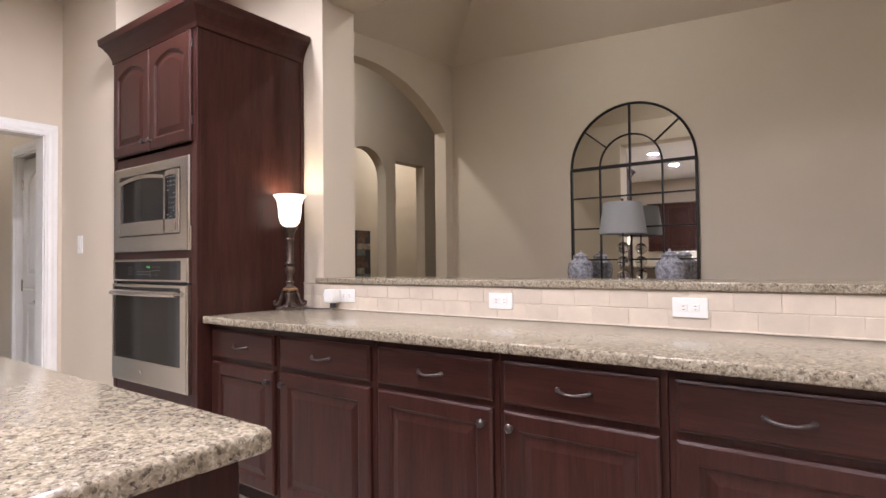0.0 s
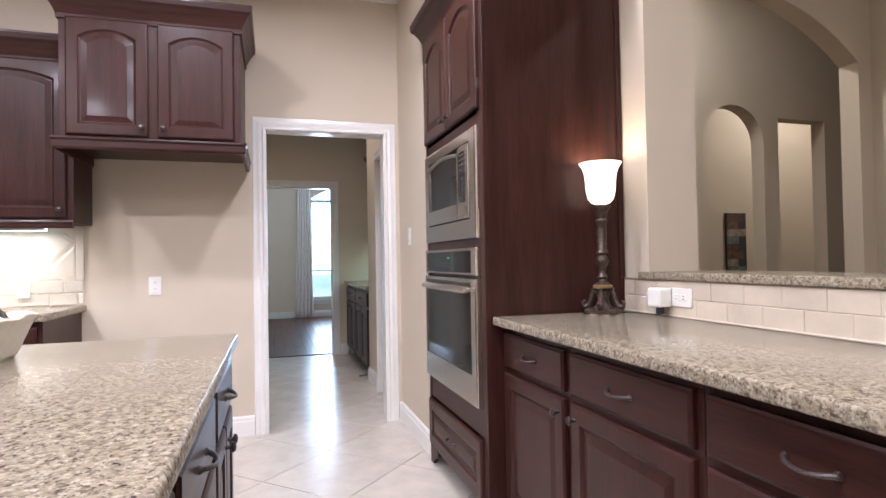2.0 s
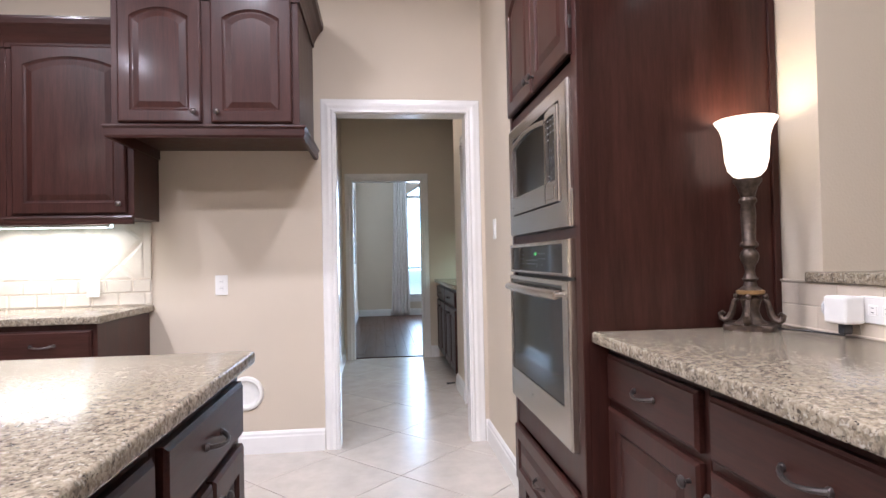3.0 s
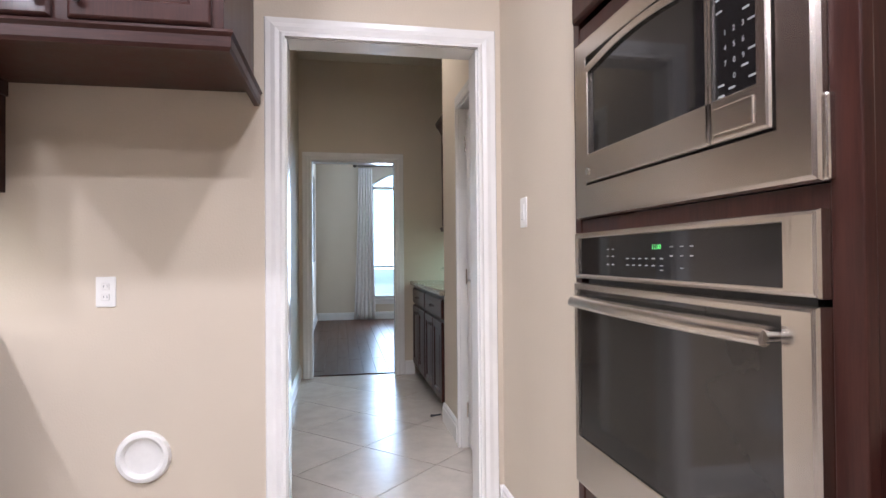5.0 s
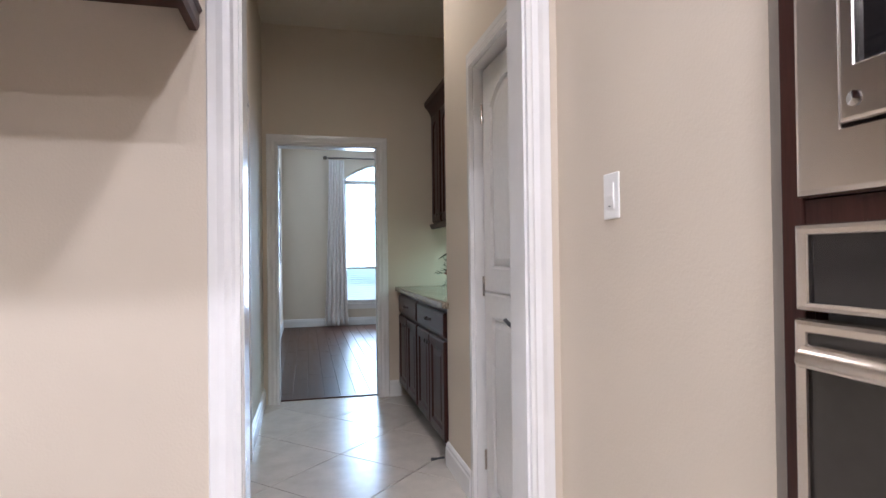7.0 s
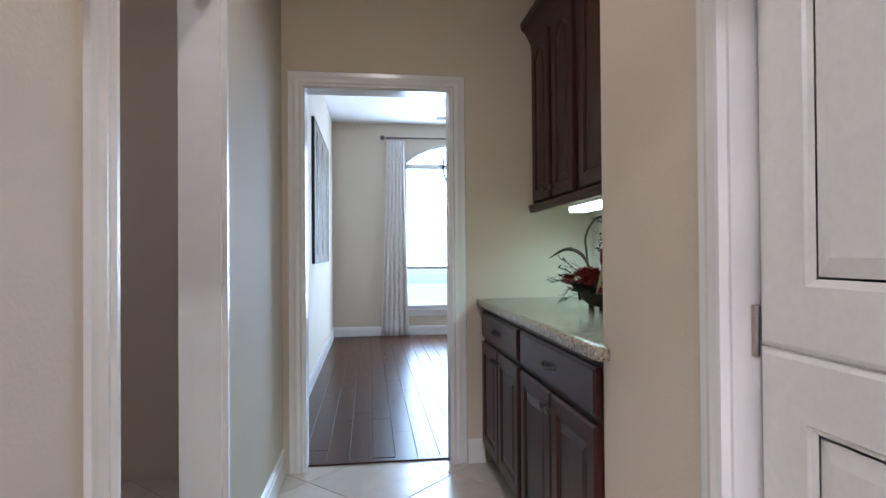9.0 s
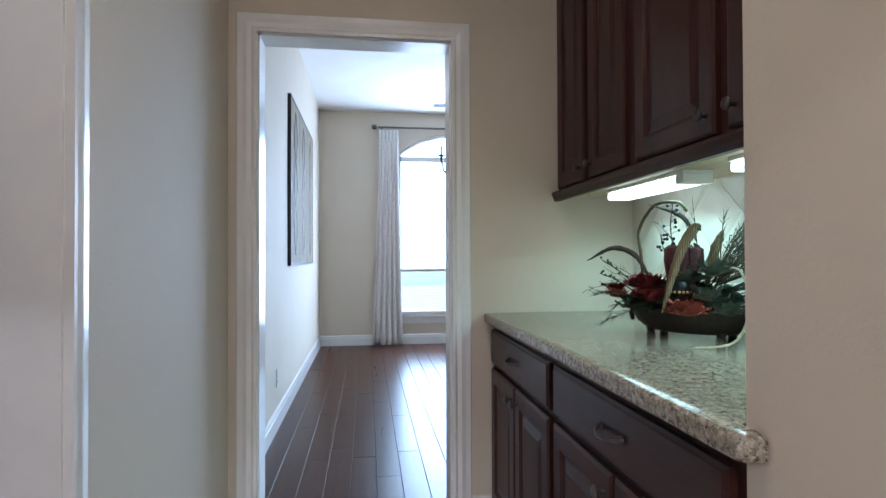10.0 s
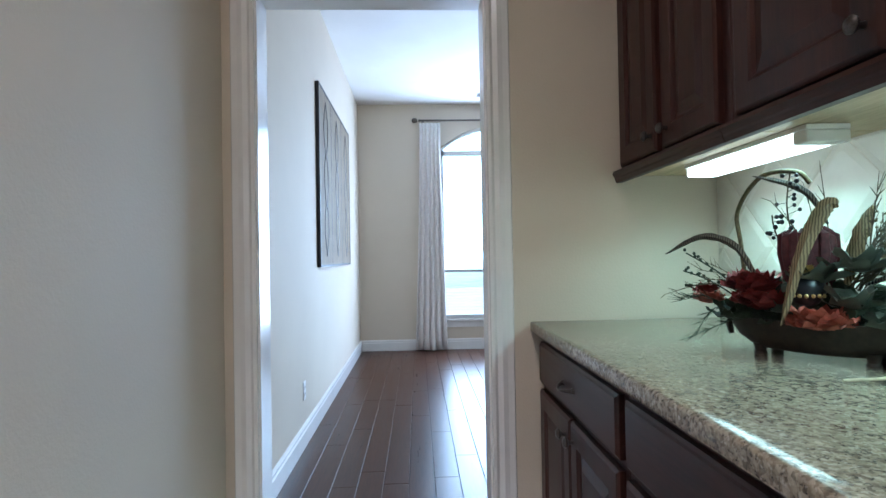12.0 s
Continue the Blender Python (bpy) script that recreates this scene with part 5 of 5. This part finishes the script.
def spray(x0, y0, x1, y1, d0, d1, n, mat, name, twig=0.0012, fuzz=0, seed_mat=None):
    for k in range(n):
        jx, jy, jd = rnd.uniform(-1, 1), rnd.uniform(-1, 1), rnd.uniform(-1, 1)
        a = at_uv(x0 + 22 * jx, y0 + 12 * jy, d0 + 0.02 * jd)
        b = at_uv(x1 + 45 * rnd.uniform(-1, 1), y1 + 60 * rnd.uniform(-1, 1), d1 + 0.09 * rnd.uniform(-1, 1))
        b.y = min(b.y, 0.10)
        b.z = max(b.z, 0.012)
        c = (a + b) / 2 + Vector((0, 0, rnd.uniform(0.0, 0.035)))
        line = spline([a, c, b], 6)
        bm = tube(line, [twig * (1.5 - j / len(line)) for j in range(len(line))], 5)
        for j in range(fuzz):
            p = line[rnd.randrange(len(line) // 3, len(line))]
            w = (b - a).normalized() * 0.028 + Vector((rnd.uniform(-1, 1), rnd.uniform(-1, 1), rnd.uniform(-1, 1))) * 0.016
            tube([p, p + w * 0.6, p + w], [0.0010, 0.0008, 0.0004], 3, bm)
        ob = part(name, bm, mat, fa)
        if seed_mat:
            sb = bmesh.new()
            for j in range(12):
                p = line[rnd.randrange(len(line) // 2, len(line))] + Vector((rnd.uniform(-1, 1), rnd.uniform(-1, 1), rnd.uniform(-1, 1))) * 0.012
                ball(p, rnd.uniform(0.0016, 0.003), sb, 5)
            tagged(part("seed_head", sb, seed_mat, ob), kind="stuff")


spray(1300, 545, 1545, 490, 0.0, -0.02, 15, M_NEEDLE, "needle_sprig", fuzz=34)
spray(1310, 560, 1530, 570, 0.0, -0.08, 18, M_NEEDLE, "needle_sprig", fuzz=30)
spray(1330, 570, 1480, 620, -0.02, -0.10, 14, M_STEM, "grass_plume", fuzz=26, seed_mat=M_SEED)
spray(1280, 520, 1375, 430, 0.02, 0.0, 26, M_STEM, "grass_plume", fuzz=22, seed_mat=M_SEED)
spray(1120, 560, 1040, 540, 0.0, -0.04, 6, M_STEM, "twig", fuzz=8)
spray(1110, 570, 1060, 600, -0.02, -0.06, 4, M_NEEDLE, "needle_sprig", fuzz=16)
spray(1230, 500, 1215, 360, 0.03, 0.03, 3, M_STEM, "twig", fuzz=6)
for pts in ([(1130, 550), (1070, 500), (1010, 465)], [(1125, 560), (1060, 520), (1003, 500)], [(1120, 565), (1060, 545), (1010, 530)]):
    line = spline([at_uv(x, y, -0.03) for x, y in pts], 6)
    tw = part("twig", tube(line, 0.0018, 5), M_NEEDLE, fa)
    lb = bmesh.new()
    for p in line[5:]:
        ball(p + Vector((rnd.uniform(-1, 1), rnd.uniform(-1, 1), rnd.uniform(0, 1))) * 0.010, 0.0045, lb, 6)
    part("bud", lb, M_NEEDLE, tw)


def berries(pts, n):
    line = spline([at_uv(x, y, 0.0) for x, y in pts], 8)
    tw = part("berry_twig", tube(line, 0.0016, 5), M_STEM, fa)
    for k in range(n):
        p = line[int((0.25 + 0.75 * k / n) * (len(line) - 1))]
        q = p + Vector((rnd.uniform(-1, 1) * 0.022, rnd.uniform(-1, 1) * 0.012, rnd.uniform(-0.4, 1) * 0.012))
        b = ball(q, rnd.uniform(0.0045, 0.0062), None, 8)
        tube([p, q], 0.0008, 4, b)
        part("berry", b, M_BERRY, tw, smooth=True)


berries([(1190, 500), (1165, 430), (1160, 400)], 10)
berries([(1200, 480), (1185, 390), (1192, 325)], 14)


def petals(at, r, n, layers, mat, name, up=0.25, slim=0.42):
    fl = None
    for k in range(layers):
        for j in range(n):
            a = 2 * math.pi * (j + 0.5 * k) / n + rnd.uniform(-0.2, 0.2)
            tilt = up + 1.0 * k / layers
            d = Vector((math.cos(a) * math.cos(tilt), math.sin(a) * math.cos(tilt) * 0.8, math.sin(tilt)))
            s = d.cross(Vector((0, 0, 1))).normalized()
            L = r * rnd.uniform(0.8, 1.1) * (1 - 0.15 * k / layers)
            bm = bmesh.new()
            prev = None
            for i in range(6):
                u = i / 5
                w = slim * r * math.sin(math.pi * (0.12 + 0.80 * u)) ** 0.8
                c = at + d * L * u + Vector((0, 0, 0.25 * r * u * u * (0.3 - tilt)))
                rip = 0.10 * r * math.sin(7 * u + j)
                row = (bm.verts.new(c - s * w + Vector((0, 0, rip + 0.10 * r))), bm.verts.new(c), bm.verts.new(c + s * w + Vector((0, 0, 0.10 * r - rip))))
                if prev:
                    bm.faces.new((prev[0], prev[1], row[1], row[0])), bm.faces.new((prev[1], prev[2], row[2], row[1]))
                prev = row
            if fl is None:
                fl = part(name, bm, mat, fa, smooth=True)
            else:
                part("petal", bm, mat, fl, smooth=True)
    return fl


pro = part("protea_flower", lathe([(0.012, -0.05), (0.030, -0.01), (0.036, 0.03), (0.020, 0.06)], 16, at=at_uv(1215, 505, 0.0)), M_PLUM, fa, "dark red protea with upright bracts", smooth=True)
for k in range(22):
    a, ring = k * 2.4, 0.030 + 0.012 * (k % 2)
    q = at_uv(1215, 505, 0.0) + Vector((ring * math.cos(a), ring * math.sin(a), 0))
    lean = Vector((0.010 * math.cos(a), 0.010 * math.sin(a), 0))
    hgt = 0.085 + 0.02 * rnd.random()
    part("petal", tube([q + Vector((0, 0, -0.03)), q + lean + Vector((0, 0, hgt * 0.5)), q + lean + Vector((0, 0, hgt * 0.9)), q + Vector((0, 0, hgt))], [0.006, 0.0105, 0.009, 0.003], 7, flat=0.7), M_PLUM, pro, smooth=True)
petals(at_uv(1160, 565, -0.06), 0.075, 9, 5, M_RED, "red_flower")
petals(at_uv(1135, 540, -0.03), 0.075, 9, 5, M_RED, "red_flower")
petals(at_uv(1255, 590, -0.09), 0.068, 10, 5, M_CORAL, "coral_flower", up=0.1)
petals(at_uv(1062, 560, -0.05), 0.045, 8, 4, M_CORAL, "coral_flower")
petals(at_uv(1045, 545, -0.02), 0.040, 7, 4, M_RED, "red_flower")
petals(at_uv(1420, 500, 0.02), 0.050, 6, 2, M_RED, "coral_flower")
orn = part("ornament_ball", ball(at_uv(1228, 528, -0.055), 0.036, seg=20), M_BERRY, fa, "dark ball with gold leaf patches", smooth=True)
petals(at_uv(1228, 528, -0.055) + Vector((0, -0.012, 0.034)), 0.030, 7, 3, M_GOLDLEAF, "gold_leaf", up=0.1, slim=0.4)
for a in range(9):
    q = at_uv(1228, 528, -0.055) + Vector((0.035 * math.sin(a * 0.35 - 1.4), -0.035 * math.cos(a * 0.35 - 1.4), -0.012))
    part("gold_bead", ball(q, 0.0045, seg=8), M_GOLDLEAF, orn, smooth=True)
for px, py, a in ((1195, 575, 0.5), (1290, 560, 2.0), (1110, 590, 3.5), (1300, 500, 1.0), (1240, 520, 0.2), (1130, 590, 4.2), (1180, 600, 5.0), (1330, 590, 0.2)):
    petals(at_uv(px, py, -0.05), 0.075, 4, 2, M_LEAF if a < 3 else M_NEEDLE, "leaf", up=0.3, slim=0.35)
bm = bmesh.new()
for k in range(60):
    ball((rnd.uniform(-0.13, 0.13), rnd.uniform(-0.05, 0.05), 0.075 + rnd.uniform(0, 0.075)), rnd.uniform(0.014, 0.028), bm, 7)
tagged(part("moss", bm, M_NEEDLE, fa))

# ---- tiles and planks ----
TX, TY, TB = -3.843, 1.142, 0.378
GAP = 0.0028


def clip(poly, a, b, c):
    """Keeps the part of an outline where a x + b y <= c."""
    out = []
    for k, p in enumerate(poly):
        q = poly[(k + 1) % len(poly)]
        dp, dq = a * p[0] + b * p[1] - c, a * q[0] + b * q[1] - c
        if dp <= 0:
            out.append(p)
        if dp * dq < 0:
            t = dp / (dp - dq)
            out.append((p[0] + (q[0] - p[0]) * t, p[1] + (q[1] - p[1]) * t))
    return out


def clip_rect(poly, x0, x1, y0, y1):
    for a, b, c in ((-1, 0, -x0), (1, 0, x1), (0, -1, -y0), (0, 1, y1)):
        poly = clip(poly, a, b, c)
        if len(poly) < 3:
            return []
    area2 = sum(p[0] * q[1] - q[0] * p[1] for p, q in zip(poly, poly[1:] + poly[:1]))
    return poly if abs(area2) > 1e-3 * (x1 - x0) * 0.2 else []


def tile_bm(poly, z0, z1, edge, drop):
    cx, cy = sum(p[0] for p in poly) / len(poly), sum(p[1] for p in poly) / len(poly)
    bm = bmesh.new()

    def ring(inset, z):
        out = []
        for x, y in poly:
            d = math.hypot(x - cx, y - cy)
            k = max(0.0, 1 - inset * 1.3 / d)
            out.append(bm.verts.new((cx + (x - cx) * k, cy + (y - cy) * k, z)))
        return out
    rings = [ring(0, z0), ring(0, z1 - drop), ring(edge, z1)]
    for a, b in zip(rings, rings[1:]):
        for k in range(len(a)):
            bm.faces.new((a[k], a[(k + 1) % len(a)], b[(k + 1) % len(a)], b[k]))
    bm.faces.new(rings[-1])
    return bm


floor = thing("floor_tiles", "cream porcelain tiles laid diagonally", "floor", kind="structure")
full = mesh_of("floor_tile", tile_bm([(0, -TB + GAP), (TB - GAP, 0), (0, TB - GAP), (-TB + GAP, 0)], -0.008, 0.0, 0.003, 0.0015), M_FLOOR)
for i in range(-12, 20):
    for j in range(-14, 8):
        if (i + j) % 2 == 0:
            continue
        cx, cy = TX + i * TB, TY + j * TB
        if cx < -4.9 and cy < -1.1:
            continue
        d = [(cx, cy - TB + GAP), (cx + TB - GAP, cy), (cx, cy + TB - GAP), (cx - TB + GAP, cy)]
        if cx - TB > -7.455 and cx + TB < 2.65 and cy - TB > -3.35 and cy + TB < 2.45:
            o = new("floor_tile", full)
            o.parent, o.matrix_basis = floor, pose(cx, cy, 0)
            continue
        poly = clip_rect(d, -7.455, 2.65, -3.35 if cx > -4.9 else -0.8, 2.45)
        if poly:
            part("floor_tile", tile_bm([(x - cx, y - cy) for x, y in poly], -0.008, 0.0, 0.003, 0.0015), M_FLOOR, floor, m=pose(cx, cy, 0))

planks = thing("floor_planks", "dark walnut wood planks running to the window", "floor", kind="structure")
rnd = random.Random(12)
PWID = 0.130
plank_me = {}
row = 0
y = 0.575
while y < 4.6:
    x = -12.36 - rnd.uniform(0, 0.9)
    while x < -7.51:
        L = rnd.choice((0.75, 0.95, 1.2, 1.5))
        a, b = max(x, -12.36), min(x + L, -7.50)
        if b - a > 0.04:
            key = round(b - a, 2)
            if key not in plank_me:
                plank_me[key] = mesh_of("floor_plank", box(0.0008, b - a - 0.0008, 0.0015, PWID - 0.0015, -0.010, 0.0, 0.0010, seg=1), M_PLANK)
            o = new("floor_plank", plank_me[key])
            o.parent, o.matrix_basis = planks, pose(a, y, rnd.uniform(-0.0004, 0.0004))
        x += L
    y += PWID

# travertine upstand below the pass-through ledge
ups = thing("splash_upstand", "tumbled travertine upstand in two courses", "splashback", kind="structure")
part("grout_bed", box(-2.536, 2.3, 2.3675, 2.3795, 0.9145, 1.058), M_SGROUT, ups)
for z0, z1, off in ((0.917, 0.986, 0.0), (0.989, 1.057, 0.075)):
    x = -2.534 - off
    while x < 2.28:
        a, b = max(x, -2.534), min(x + 0.150, 2.3)
        if b - a > 0.02:
            part("splash_tile", box(a + 0.0006, b - 0.0006, 2.3655 + rnd.uniform(-0.0006, 0.0006), 2.374, z0, z1, 0.0015, seg=1), M_SPLASH, ups)
        x += 0.150
part("bottom_bead", box(-2.536, 2.3, 2.360, 2.366, 0.9145, 0.921, 0.002), M_SGROUT, ups)
part("pier_upstand", box(-2.536, -2.425, 2.362, 2.372, 1.058, 1.066, 0.002), M_SPLASH, ups)


def diamond_splash(at, rz, w, zlow, zhigh, label):
    """Two brick courses with pillowed diamond tiles above; x 0..w, face towards -y."""
    t = thing("splashback", label, "splashback", at, rz, kind="structure")
    part("grout_bed", box(0, w, -0.0068, 0, zlow, zhigh), M_SGROUT, t)
    for k in range(2):
        z = zlow + 0.003 + 0.077 * k
        x = -0.075 * k
        while x < w:
            a, b = max(0.001, x), min(w - 0.001, x + 0.152)
            if b - a > 0.02:
                bm = tile_bm([(a + 0.0015, z), (b - 0.0015, z), (b - 0.0015, z + 0.074), (a + 0.0015, z + 0.074)], -0.002, 0.012, 0.008, 0.006)
                bmesh.ops.transform(bm, matrix=Matrix(((1, 0, 0, 0), (0, 0, -1, 0), (0, 1, 0, 0), (0, 0, 0, 1))), verts=bm.verts[:])
                part("brick_tile", bm, M_DIAMOND, t)
            x += 0.152
    z0, hd = zlow + 0.160, 0.140
    for i in range(-1, int(w / hd) + 3):
        for j in range(-1, 5):
            if (i + j) % 2:
                continue
            cx, cz = w - 0.045 - i * hd, z0 + 0.085 + j * hd
            g = 0.003
            poly = clip_rect([(cx, cz - hd + g), (cx + hd - g, cz), (cx, cz + hd - g), (cx - hd + g, cz)], 0.001, w - 0.046, z0, zhigh - 0.002)
            if len(poly) >= 3:
                bm = tile_bm(poly, -0.002, 0.0125, 0.022, 0.0045)
                bmesh.ops.transform(bm, matrix=Matrix(((1, 0, 0, 0), (0, 0, -1, 0), (0, 1, 0, 0), (0, 0, 0, 1))), verts=bm.verts[:])
                part("diamond_tile", bm, M_DIAMOND, t)
    part("edge_tile", box(w - 0.043, w - 0.001, -0.012, 0.0, z0, zhigh - 0.002, 0.003), M_DIAMOND, t)
    return t


diamond_splash((-4.329, -1.70, 0), 90, 1.40, 0.9145, 1.405, "cream diamond-laid tile splashback with brick courses")
diamond_splash((-7.383, 2.3695, 0), 0, 1.615, 0.9145, 1.424, "cream diamond-laid tile splashback behind the serving counter")
